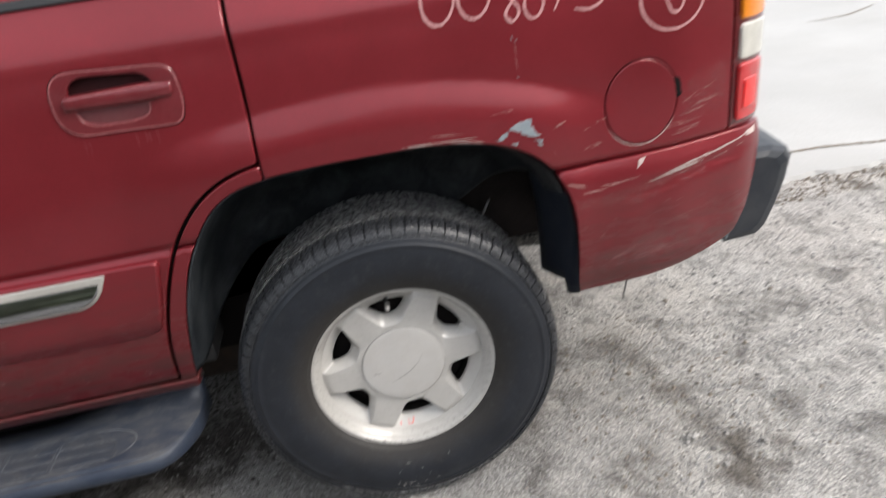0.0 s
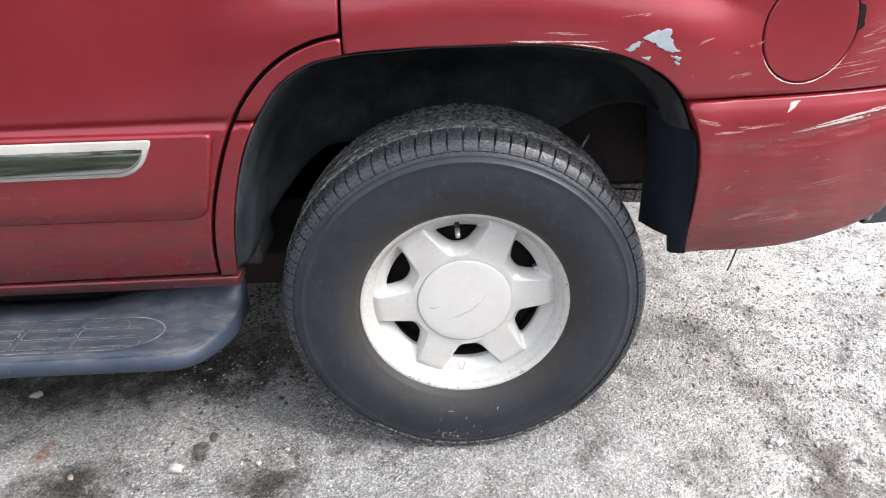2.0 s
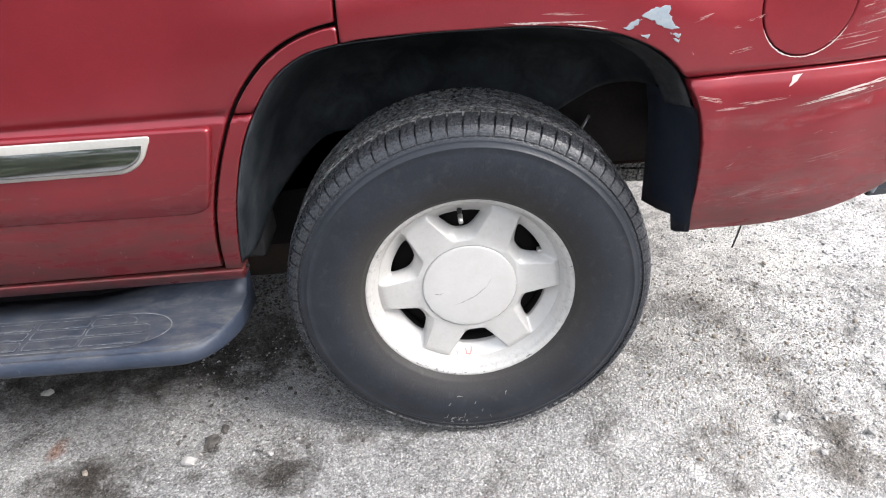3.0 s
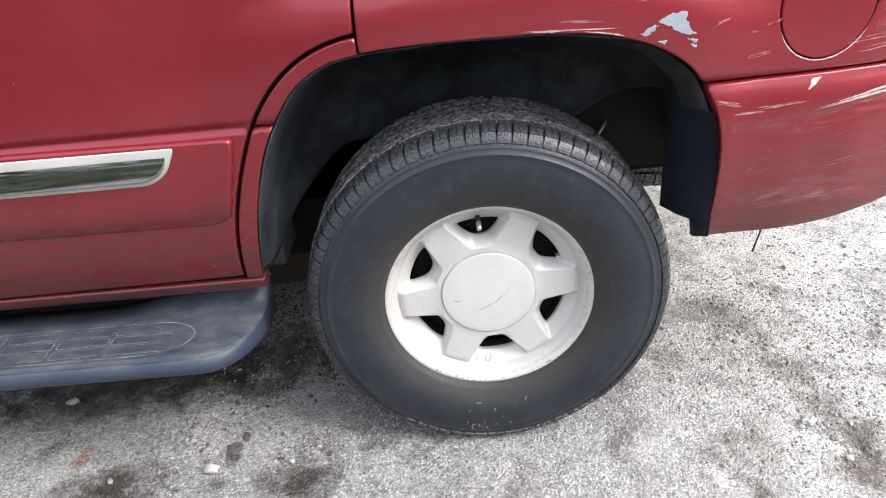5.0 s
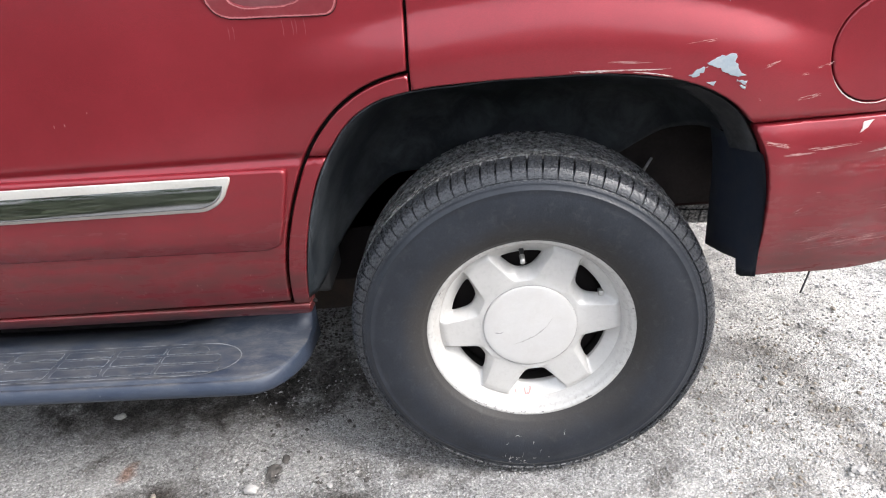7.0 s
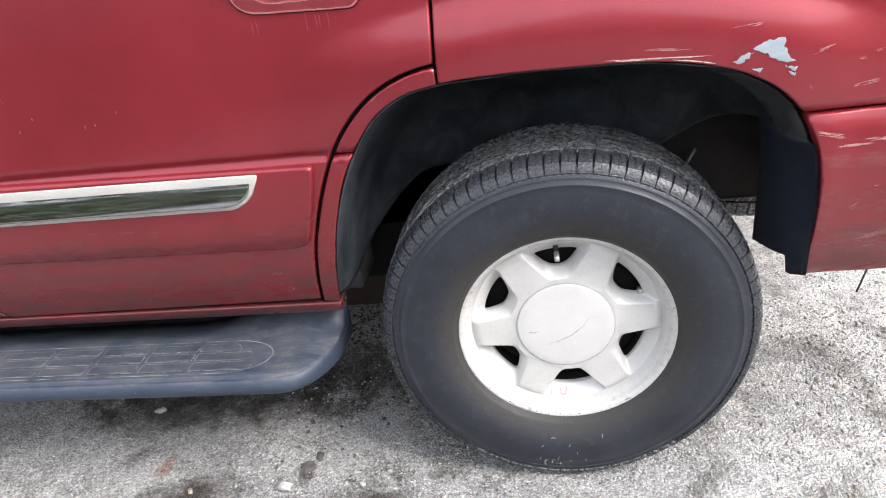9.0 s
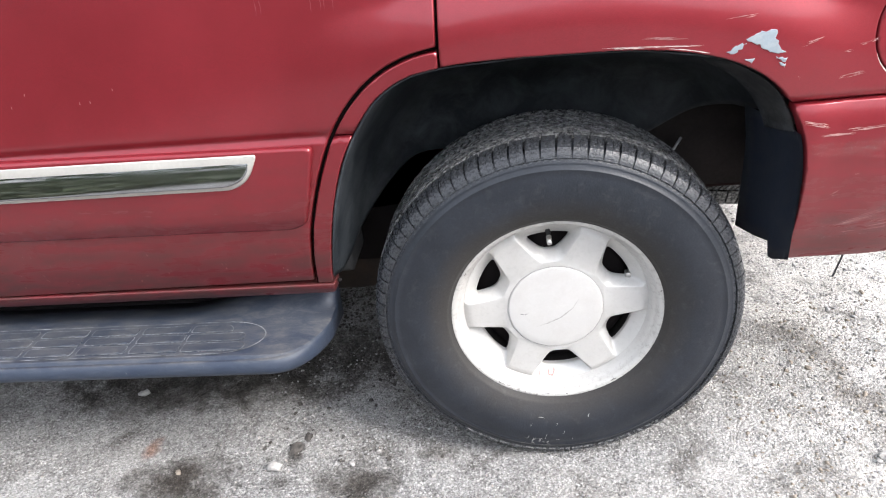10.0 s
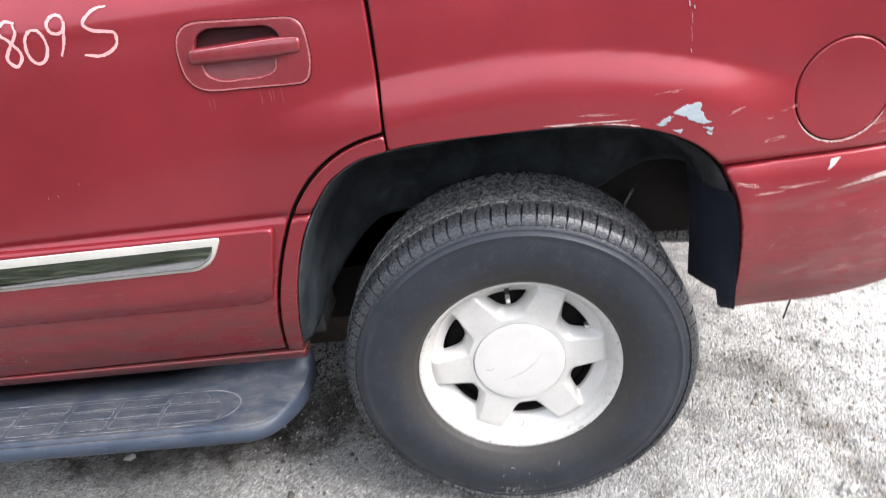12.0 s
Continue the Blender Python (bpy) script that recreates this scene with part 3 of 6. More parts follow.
def build_ground():
    xs, ys = spread(-1.7, 1.7, 0.011, 900), spread(-0.6, 1.5, 0.011, 900)
    V = [(x, y, ground_height(x, y)) for y in ys for x in xs]
    w = len(xs)
    F = [(j * w + i, j * w + i + 1, (j + 1) * w + i + 1, (j + 1) * w + i) for j in range(len(ys) - 1) for i in range(w - 1)]
    me = bpy.data.meshes.new("ground")
    me.from_pydata(V, [], F)
    tagged(part("ground", me, GROUND), "pale grey packed gravel and dirt with dark oil stains and painted shade", "ground", kind="structure")


def stone_field(name, count, box, sizes, seed, label, mat, keep=None):
    """Loose stones: squashed, turned eight-sided bits lying on the ground, in one mesh."""
    rng = np.random.default_rng(seed)
    octa = np.array([(1, 0, 0), (-1, 0, 0), (0, 1, 0), (0, -1, 0), (0, 0, 1), (0, 0, -1)], float)
    tri = np.array([(0, 2, 4), (2, 1, 4), (1, 3, 4), (3, 0, 4), (2, 0, 5), (1, 2, 5), (3, 1, 5), (0, 3, 5)])
    x, y = rng.uniform(box[0], box[1], count), rng.uniform(box[2], box[3], count)
    if keep is not None:
        k = keep(x, y, rng)
        x, y = x[k], y[k]
    c = len(x)
    s = sizes[0] + (sizes[1] - sizes[0]) * rng.random(c) ** 3
    z = np.array([ground_height(a, b) for a, b in zip(x, y)])
    V = octa[None] * (1 + rng.uniform(-0.35, 0.35, (c, 6, 3)))* np.stack([s, s * rng.uniform(0.6, 1, c), s * rng.uniform(0.4, 0.75, c)], 1)[:, None, :]
    a = rng.uniform(0, 6.283, c)
    ca, sa = np.cos(a)[:, None], np.sin(a)[:, None]
    t = rng.uniform(-0.5, 0.5, c)
    V = np.stack([V[..., 0] * np.cos(t)[:, None] - V[..., 2] * np.sin(t)[:, None], V[..., 1], V[..., 0] * np.sin(t)[:, None] + V[..., 2] * np.cos(t)[:, None]], -1)
    V = np.stack([V[..., 0] * ca - V[..., 1] * sa + x[:, None], V[..., 0] * sa + V[..., 1] * ca + y[:, None], V[..., 2] + (z + 0.15 * s)[:, None]], -1)
    T = (tri[None] + 6 * np.arange(c)[:, None, None]).reshape(-1, 3)
    me = bpy.data.meshes.new(name)
    V = V.reshape(-1, 3)
    me.vertices.add(len(V))
    me.vertices.foreach_set("co", V.astype(np.float32).ravel())
    me.loops.add(T.size)
    me.loops.foreach_set("vertex_index", T.ravel().astype(np.int32))
    me.polygons.add(len(T))
    me.polygons.foreach_set("loop_start", np.arange(0, T.size, 3, dtype=np.int32))
    me.update(calc_edges=True)
    return tagged(part(name, me, mat, smooth=False), label, "gravel", kind="stuff")


def stone(name, x, y, size, mat, label, seed, group="loose stones on the gravel", flat=0.55):
    """One larger stone with chipped facets."""
    rnd = random.Random(seed)
    bm = bmesh.new()
    bmesh.ops.create_icosphere(bm, subdivisions=1 if size < 0.012 else 2, radius=1)
    turn = rnd.uniform(0, 3.1)
    for v in bm.verts:
        k = 1 + 0.55 * noise.noise(v.co * 1.3 + Vector((seed * 7.1, 0, 0))) + 0.25 * noise.noise(v.co * 4 + Vector((0, seed, 0)))
        v.co = Vector((v.co.x * k, v.co.y * k * 0.72, v.co.z * k * flat)) * size
    bmesh.ops.rotate(bm, verts=bm.verts, matrix=Euler((rnd.uniform(-0.2, 0.2), rnd.uniform(-0.2, 0.2), turn)).to_matrix())
    low = min(v.co.z for v in bm.verts)
    ob = part(name, bm, mat, smooth=False)
    ob.location = (x, y, ground_height(x, y) - low - size * 0.12)
    return tagged(ob, label, "stone", group)


build_ground()


def pavement():
    """The pale slab beyond the gravel, with a broken front edge."""
    rnd = random.Random(4)
    edge = [(x, 1.34 + 0.07 * noise.noise((x * 1.7, 0, 2)) + 0.04 * noise.noise((x * 9, 0, 4)) - 0.02 * (x - 2)) for x in np.arange(-12, 14.01, 0.08)]
    bm = bmesh.new()
    top = [bm.verts.new((x, y, 0.016)) for x, y in edge]
    low = [bm.verts.new((x, y - 0.03, -0.015)) for x, y in edge]
    far = [bm.verts.new((x, 16.0, 0.016)) for x, y in edge]
    for i in range(len(edge) - 1):
        bm.faces.new([top[i], top[i + 1], far[i + 1], far[i]])
        bm.faces.new([low[i], low[i + 1], top[i + 1], top[i]])
    slab = part("pavement", bm, CONCRETE, smooth=False)
    tagged(slab, "bright pale concrete yard slab with a broken edge", "pavement", kind="structure")
    flat = lambda a, c: np.full(np.shape(a), -0.016)
    for k, line in enumerate(([(1.9, 1.66), (2.3, 1.63), (2.7, 1.52), (3.4, 1.50)], [(4.3, 4.5), (4.7, 4.49), (5.2, 4.75)])):
        part("crack", ribbon(line, 0.022, flat, 0.004, 0.9, k, "z", 0.2), CLOD, slab, "dark dirt-filled crack")


pavement()


# ---- the vehicle: body lines ----
SILL, CREASE, CREASE_FRONT = 0.470, 0.803, 0.797


def flowing(points, n, push=0.0):
    """A smooth line through a few points, pushed sideways to its left."""
    P = np.array(points, float)
    s = np.concatenate([[0], np.cumsum(np.hypot(*np.diff(P, axis=0).T))])
    u = np.linspace(0, s[-1], n)
    Q = np.stack([hermite(u, tuple(s), tuple(P[:, 0])), hermite(u, tuple(s), tuple(P[:, 1]))], 1)
    d = np.gradient(Q, axis=0)
    d /= np.maximum(1e-9, np.hypot(d[:, 0], d[:, 1]))[:, None]
    return Q + push * np.stack([-d[:, 1], d[:, 0]], 1)


LIP_FRONT = ((-0.4530, 0.484), (-0.4335, 0.585), (-0.4100, 0.672), (-0.3790, 0.755), (-0.3420, 0.8165), (-0.3020, 0.8630), (-0.2550, 0.8925), (-0.1950, 0.9075), (-0.0900, 0.9145), (0.008, 0.915))
DOOR_REAR = ((-0.1935, 0.9388), (-0.2325, 0.9304), (-0.2730, 0.9150), (-0.3160, 0.8877), (-0.3540, 0.8510), (-0.3900, 0.8020), (-0.4170, 0.7480), (-0.4415, 0.6870), (-0.4650, 0.6137), (-0.4830, 0.5285), (-0.4905, SILL + 0.004))


def arch_line(grow=0.0, n=40, down=0.49, back=0.515):
    """The wheel opening's lip from its front foot over the top to its rear foot."""
    pts = [(x, z) for x, z in flowing(LIP_FRONT, n, grow) if z >= down - 0.003]
    top, z0, a = 0.915 + grow, 0.60, 0.413 + grow
    for t in np.linspace(math.pi / 2, 0, n // 2)[1:]:
        c, s = math.cos(t), math.sin(t)
        pts.append((0.008 + a * c ** (2 / 3.0), z0 + (top - z0) * s ** (2 / 3.0)))
    return pts + [(0.008 + a, z) for z in np.linspace(z0, back, 6)[1:]]


def arch_top(x):
    """The lip's height over a place ahead of the wheel's middle."""
    Q = flowing(LIP_FRONT, 80)
    return float(np.interp(x, Q[:, 0], Q[:, 1]))


ARCH = arch_line()


def flare(x, z):
    """How far the body swells out below a shallow arc over the wheel."""
    x, z = np.asarray(x, float), np.asarray(z, float)
    brow = 1.034 - np.where(x < 0.03, 0.28, 0.46) * (x - 0.03) ** 2
    reach = ease(-0.46, -0.16, x) * (1 - ease(0.34, 0.56, x))
    u = np.clip((0.008 - (z - brow)) / 0.085, 0, 1)
    u = u * u / (u + 0.16) * 1.16
    return (1 - (1 - u) ** 2.0) * reach * ease(0.74, 0.90, z)


def taper(x):
    x = np.asarray(x, float)
    return 0.42 * np.maximum(0, x - 0.52) ** 2 + 4.0 * np.maximum(0, x - 0.80) ** 2


def side(x, z):
    """The body side: y for a place along the car and a height."""
    x, z = np.asarray(x, float), np.asarray(z, float)
    y = hermite(z, (0.40, 0.46, 0.52, 0.60, 0.70, 0.79, 0.86, 0.95, 1.05, 1.14, 1.185, 1.20, 1.25, 1.32), (0.075, 0.050, 0.028, 0.008, -0.006, -0.010, -0.012, -0.014, -0.014, -0.010, -0.005, 0.003, 0.040, 0.085))
    line = CREASE_FRONT + (CREASE - CREASE_FRONT) * ease(-0.35, -0.15, x)
    y = y + 0.009 * np.exp(-((z - line) / np.where(z > line, 0.009, 0.005)) ** 2)
    return y - 0.020 * flare(x, z) + taper(x)


def low_side(x, z):
    """The lower rear corner below the crease, which swells out again."""
    x, z = np.asarray(x, float), np.asarray(z, float)
    y = hermite(z, (0.44, 0.50, 0.55, 0.62, 0.70, 0.745, 0.775, 0.792, 0.805), (0.055, 0.016, -0.002, -0.016, -0.022, -0.0232, -0.0210, -0.0172, -0.0122))
    y = y + 0.005 * np.exp(-((z - 0.735 - 0.16 * (x - 0.62)) / 0.012) ** 2) * ease(0.46, 0.60, x) * (1 - ease(0.80, 0.86, x))
    y = y + 0.0022 * np.sin(x * 38 + z * 17) * np.exp(-((z - 0.66) / 0.06) ** 2) * ease(0.52, 0.62, x) * (1 - ease(0.74, 0.82, x))
    return y + taper(x) - 0.004 * np.exp(-((x - 0.42) / 0.03) ** 2)


def door_cut(grow=0.0, n=30):
    """The rear edge of the rear door, from the belt down round the wheel to the sill."""
    pts = [(-0.189 - grow, 1.31), (-0.190 - grow, 1.10), (-0.1915 - grow, 0.99)]
    return pts + [(x, z) for x, z in flowing(DOOR_REAR, n, -0.0033 - grow)]


SUV = tagged(new("suv"), "dark red four-door SUV with scraped rear corner and alloy wheels", "car")


def bottom_edge(x):
    return 0.490 + 0.42 * max(0.0, x - 0.55) ** 2 * 2.2


def at_height(line, z):
    """Where a falling line crosses a height."""
    pts = sorted((q[1], q[0]) for q in line)
    return float(np.interp(z, [q[0] for q in pts], [q[1] for q in pts]))


def build_body():
    creases = (0.782, 0.790, 0.795, 0.799, 0.803, 0.807, 0.811, 0.816, 0.824)
    cut = door_cut(0.0)
    # rear door
    door_holes = [rounded([(-0.503, 1.049), (-0.305, 1.041), (-0.293, 1.076), (-0.297, 1.137), (-0.502, 1.152)], 0.034, 7)]
    loop = [(-1.232, 1.31)] + cut + [(-1.205, SILL - 0.004), (-1.232, 0.50)]
    door = part("rear_door", sheet(loop, side, door_holes, 0.012, creases, 0.004, 0.03), RED, SUV, "dark red rear door with dried dirt low down")
    # front door
    loop = [(-2.20, 1.31), (-1.240, 1.31), (-1.240, 0.50), (-1.213, SILL - 0.004), (-2.20, SILL - 0.004)]
    part("front_door", sheet(loop, side, (), 0.03, creases, 0.004, 0.03), RED, SUV)
    # quarter panel above the crease
    fuel = [(0.570 + 0.080 * math.cos(a), 0.915 + 0.087 * math.sin(a)) for a in np.linspace(0, 2 * math.pi, 48, endpoint=False)]
    top_arch = [(-0.1895, arch_top(-0.1895))] + [p for p in ARCH if -0.18 <= p[0] and p[1] > CREASE]
    loop = [(0.778, 1.31), (-0.183, 1.31), (-0.184, 1.10), (-0.189, 0.94)] + top_arch + [(0.386, CREASE + 0.000), (0.780, CREASE + 0.006)]
    quarter = part("quarter_panel", sheet(loop, side, [fuel], 0.012, creases, 0.004, 0.035), RED, SUV, "dark red rear quarter panel with scrapes and a bare paint chip")
    door_fuel = [(0.570 + 0.0784 * math.cos(a), 0.915 + 0.0854 * math.sin(a)) for a in np.linspace(0, 2 * math.pi, 48, endpoint=False)]
    part("fuel_door", sheet(door_fuel, side, (), 0.016, (), 0.003, 0.02, -0.001), RED, quarter, "round dark red fuel filler door")
    part("filler_recess", sheet([(0.570 + 0.095 * math.cos(a), 0.915 + 0.10 * math.sin(a)) for a in np.linspace(0, 2 * math.pi, 40, endpoint=False)], side, (), 0.03, (), 0.004, 0.01, 0.022), GAP, quarter)
    # the notch is a black patch on the paint, drawn for its shade
    part("pull_notch", sheet(rounded([(0.640, 0.955), (0.655, 0.950), (0.662, 0.915), (0.648, 0.908)], 0.006), side, (), 0.01, (), 0.002, 0.004, -0.0012), GAP, quarter)
    # strip between door and wheel opening, split at the crease
    inner = [p for p in ARCH if p[0] <= -0.205 and p[1] > CREASE_FRONT + 0.008]
    outer = [p for p in door_cut(-0.0065) if p[1] > CREASE_FRONT + 0.008 and p[0] < -0.19 and p[1] < 0.945]
    loop = [(-0.193, 0.934)] + outer[1:] + [(at_height(door_cut(-0.0065)[3:], CREASE_FRONT + 0.0008), CREASE_FRONT + 0.0008), (at_height([q for q in ARCH if q[0] < -0.2], CREASE_FRONT + 0.0008), CREASE_FRONT + 0.0008)] + inner + [(-0.1925, arch_top(-0.1925))]
    part("upper_dogleg", sheet(loop, side, (), 0.014, creases, 0.003, 0.03), RED, SUV)
    inner = [p for p in ARCH if p[0] < 0 and p[1] < CREASE_FRONT - 0.008]
    outer = [p for p in door_cut(-0.0065) if p[1] < CREASE_FRONT - 0.008]
    loop = [(at_height([q for q in ARCH if q[0] < -0.2], CREASE_FRONT - 0.0008), CREASE_FRONT - 0.0008), (at_height(door_cut(-0.0065)[3:], CREASE_FRONT - 0.0008), CREASE_FRONT - 0.0008)] + outer + [(-0.490, SILL - 0.0045), (-0.4555, SILL - 0.0045)] + inner
    part("lower_dogleg", sheet(loop, side, (), 0.014, creases, 0.003, 0.03), RED, SUV)
    # lower rear corner
    rear = [p for p in ARCH if p[0] > 0 and p[1] < CREASE - 0.003]
    foot = [(x, bottom_edge(x)) for x in np.linspace(0.432, 0.815, 16)]
    loop = [(0.389, CREASE - 0.0015)] + rear + [(0.424, 0.500)] + foot + [(0.845, 0.61), (0.872, 0.70), (0.884, 0.76), (0.884, 0.8055), (0.780, CREASE + 0.0045)]
    part("lower_quarter_panel", sheet(loop, low_side, (), 0.014, (), 0.0026, 0.03), RED, SUV, "dark red lower rear corner with long pale scrapes")
    # sill strip under the doors
    def rail(x, z):
        return 0.044 + 0.04 * np.clip((0.466 - np.asarray(z)) / 0.05, 0, 1) ** 1.7 + 0 * np.asarray(x)
    part("rocker_panel", sheet(rounded([(-2.2, 0.4635), (-0.4535, 0.4635), (-0.4600, 0.426), (-2.2, 0.418)], [0.004, 0.004, 0.016, 0.004]), rail, (), 0.014, (), 0.004, 0.04), RED, SUV)
    # near-black sheet closes the gap below the sill, standing in for shade
    part("sill_recess", sheet([(-2.2, 0.49), (-0.55, 0.49), (-0.55, 0.33), (-2.2, 0.33)], lambda x, z: 0.186 + 0 * x, (), 0.1, (), 0.004, 0.02), GAP, SUV)
    # backing behind the door gaps
    back = [(-0.16, 1.31), (-0.16, 0.93)] + [(x + 0.012, z) for x, z in door_cut(-0.02)[3:]] + [(-0.535, 0.47)] + [(x - 0.03, z) for x, z in door_cut(0.02)[::-1]]
    part("door_seal", sheet(rounded(back, 0.0), lambda x, z: side(x, z) + 0.022, (), 0.03, (), 0.003, 0.012), GAP, SUV)
    part("door_seal", sheet([(-1.28, 1.30), (-1.19, 1.30), (-1.15, 0.455), (-1.28, 0.455)], lambda x, z: side(x, z) + 0.022, (), 0.04, (), 0.003, 0.012), GAP, SUV)
    part("crease_seal", sheet([(0.402, 0.83), (0.80, 0.83), (0.80, 0.78), (0.402, 0.78)], lambda x, z: side(x, z) + 0.020, (), 0.03, (), 0.003, 0.012), RED, SUV)
    return door, quarter


REAR_DOOR, QUARTER = build_body()


def door_furniture():
    # lower moulding with its bright insert
    loop = rounded([(-1.222, 0.795), (-0.4265, 0.785), (-0.4505, 0.690), (-0.4705, 0.625), (-0.500, 0.611), (-1.222, 0.620)], [0.004, 0.016, 0.05, 0.02, 0.05, 0.004])
    def moulding(x, z):
        return side(x, z) - 0.013 * ease(0.600, 0.66, z) - 0.001
    part("door_moulding", sheet(loop, moulding, (), 0.016, (), 0.007, 0.010), RED, REAR_DOOR)
    def insert(x, z):
        return moulding(x, z) - 0.006 + 0.004 * ((np.asarray(z) - 0.747) / 0.03) ** 2
    trim = rounded([(-1.222, 0.785), (-0.527, 0.7800), (-0.552, 0.733), (-0.587, 0.7110), (-1.222, 0.7095)], [0.003, 0.010, 0.02, 0.03, 0.003])
    part("trim_edge", sheet(trim, insert, (), 0.016, (), 0.004, 0.008), BEIGE, REAR_DOOR, "dull pale trim strip edge")
    trim = rounded([(-1.222, 0.7795), (-0.534, 0.7755), (-0.556, 0.737), (-0.589, 0.7215), (-1.222, 0.7205)], [0.003, 0.008, 0.016, 0.022, 0.003])
    part("chrome_trim", sheet(trim, lambda x, z: moulding(x, z) - 0.0120 + 0.155 * (np.asarray(z) - 0.7205) + 0.0014 * ((np.asarray(z) - 0.748) / 0.026) ** 2, (), 0.012, (), 0.005, 0.006), CHROME, REAR_DOOR, "bright chrome strip")
    for lo, hi in ((-2.19, -1.252),):
        front = rounded([(lo, 0.797), (hi, 0.795), (hi, 0.620), (lo, 0.622)], 0.004)
        part("front_moulding", sheet(front, moulding, (), 0.03, (), 0.007, 0.010), RED, SUV)
        front = rounded([(lo, 0.779), (hi, 0.777), (hi, 0.728), (lo, 0.728)], 0.003)
        part("front_chrome_trim", sheet(front, lambda x, z: insert(x, z) - 0.008 + 0.055 * (np.asarray(z) - 0.728), (), 0.03, (), 0.005, 0.016), CHROME, SUV)
    # handle: bezel, bowl, lever and lower lip
    rim = rounded([(-0.509, 1.043), (-0.300, 1.035), (-0.288, 1.075), (-0.292, 1.142), (-0.508, 1.158)], [0.050, 0.046, 0.03, 0.044, 0.050], 8)
    plate = lambda x, z: side(x, z) - 0.0032
    dark = rounded([(-0.480, 1.104), (-0.333, 1.098), (-0.336, 1.122), (-0.352, 1.134), (-0.452, 1.141), (-0.473, 1.130)], [0.004, 0.004, 0.012, 0.016, 0.018, 0.012], 5)
    cup = rounded([(-0.470, 1.088), (-0.348, 1.083), (-0.350, 1.066), (-0.374, 1.057), (-0.440, 1.058), (-0.466, 1.068)], [0.003, 0.003, 0.012, 0.02, 0.02, 0.012], 5)
    part("bezel_gap", ribbon(rim + [rim[0]], 0.0010, side, 0.0010, 0.1, 1, "y", 1.0), GAP, REAR_DOOR)
    part("handle_bezel", sheet(rim, plate, [dark, cup], 0.010, (), 0.0035, 0.010), DULLRED, REAR_DOOR, "dull red handle surround")
    # thin pale ribbon paints the highlight along the surround's edge
    part("bezel_edge", ribbon([((x + 0.3985) * 0.975 - 0.3985, (z - 1.097) * 0.955 + 1.097) for x, z in rim + [rim[0]]], 0.0022, plate, 0.0002, 0.5, 2, "y", 1.0), PALE_EDGE, REAR_DOOR, "pale highlight line painted along the surround's edge")
    # dark red sheet stands in for the shade inside the opening
    part("handle_opening", sheet([(-0.490, 1.095), (-0.325, 1.090), (-0.325, 1.145), (-0.490, 1.150)], lambda x, z: side(x, z) + 0.012, (), 0.02, (), 0.002, 0.004), HANDLE_SHADE, REAR_DOOR, "recess behind the handle, coloured dark for its shade")
    part("handle_cup", sheet([(-0.478, 1.050), (-0.340, 1.048), (-0.340, 1.092), (-0.478, 1.094)], lambda x, z: side(x, z) + 0.0015, (), 0.02, (), 0.002, 0.004), CUPMAT, REAR_DOOR, "dusty finger cup below the lever")
    brim = [p for p in flowing([(-0.471, 1.088), (-0.468, 1.070), (-0.448, 1.0580), (-0.410, 1.0560), (-0.376, 1.0562), (-0.352, 1.0650), (-0.347, 1.0830)], 30)]
    part("cup_rim", ribbon(brim, 0.0020, plate, 0.0004, 0.4, 3, "y", 0.6), PALE_EDGE, REAR_DOOR, "pale rim of the finger cup")
    def lever(x, z):
        x, z = np.asarray(x), np.asarray(z)
        return side(x, z) - 0.012 + 0.004 * (np.abs(z - 1.101 + 0.03 * (x + 0.40)) / 0.013) ** 4 + 0.004 * ease(-0.35, -0.31, x)
    grip = rounded([(-0.488, 1.084), (-0.346, 1.084), (-0.336, 1.087), (-0.304, 1.086), (-0.302, 1.114), (-0.340, 1.116), (-0.487, 1.113)], [0.009, 0.004, 0.004, 0.010, 0.010, 0.004, 0.009], 5)
    part("handle_lever", sheet(grip, lever, (), 0.006, (), 0.0045, 0.020), DULLRED, REAR_DOOR, "dull red pull handle")
    part("lever_edge", ribbon([(-0.482, 1.1100), (-0.42, 1.1115), (-0.345, 1.1130), (-0.310, 1.1110)], 0.0014, lever, 0.0004, 0.2, 5, "y", 0.2), PALE_EDGE, REAR_DOOR)
    # pale runs below the handle
    rnd = random.Random(4)
    for x in (-0.478, -0.470, -0.388, -0.372, -0.366, -0.352):
        z = 1.036 + rnd.uniform(-0.003, 0.001)
        part("dried_run", ribbon([(x, z), (x + 0.001, z - rnd.uniform(0.008, 0.018)), (x, z - rnd.uniform(0.020, 0.032))], 0.0011, side, 0.0009, 0.6, int(-x * 1000), "y", 0.2), RUNMAT, REAR_DOOR)


    # window seal and glass over the belt
    part("window_seal", sheet([(-1.235, 1.258), (-0.20, 1.258), (-0.20, 1.275), (-1.235, 1.275)], lambda x, z: side(x, z) - 0.006, (), 0.02, (), 0.004, 0.02), SEAL, REAR_DOOR, "black rubber window seal")


door_furniture()


# ---- marks on the paint ----
def chalk(parent, strokes, x0, z0, size, surf, slant=0.12):
    for k, line in enumerate(strokes):
        pts = [(x0 + (u + slant * w) * size, z0 + w * size) for u, w in line]
        P = np.array(pts)
        t = np.linspace(0, len(P) - 1, 6 * len(P))
        sm = [(float(hermite(a, range(len(P)), P[:, 0])), float(hermite(a, range(len(P)), P[:, 1]))) for a in t]
        part("marker_stroke", ribbon(sm, 0.0050, surf, 0.0011, 0.35, k, "y", 0.6), CHALK, parent)


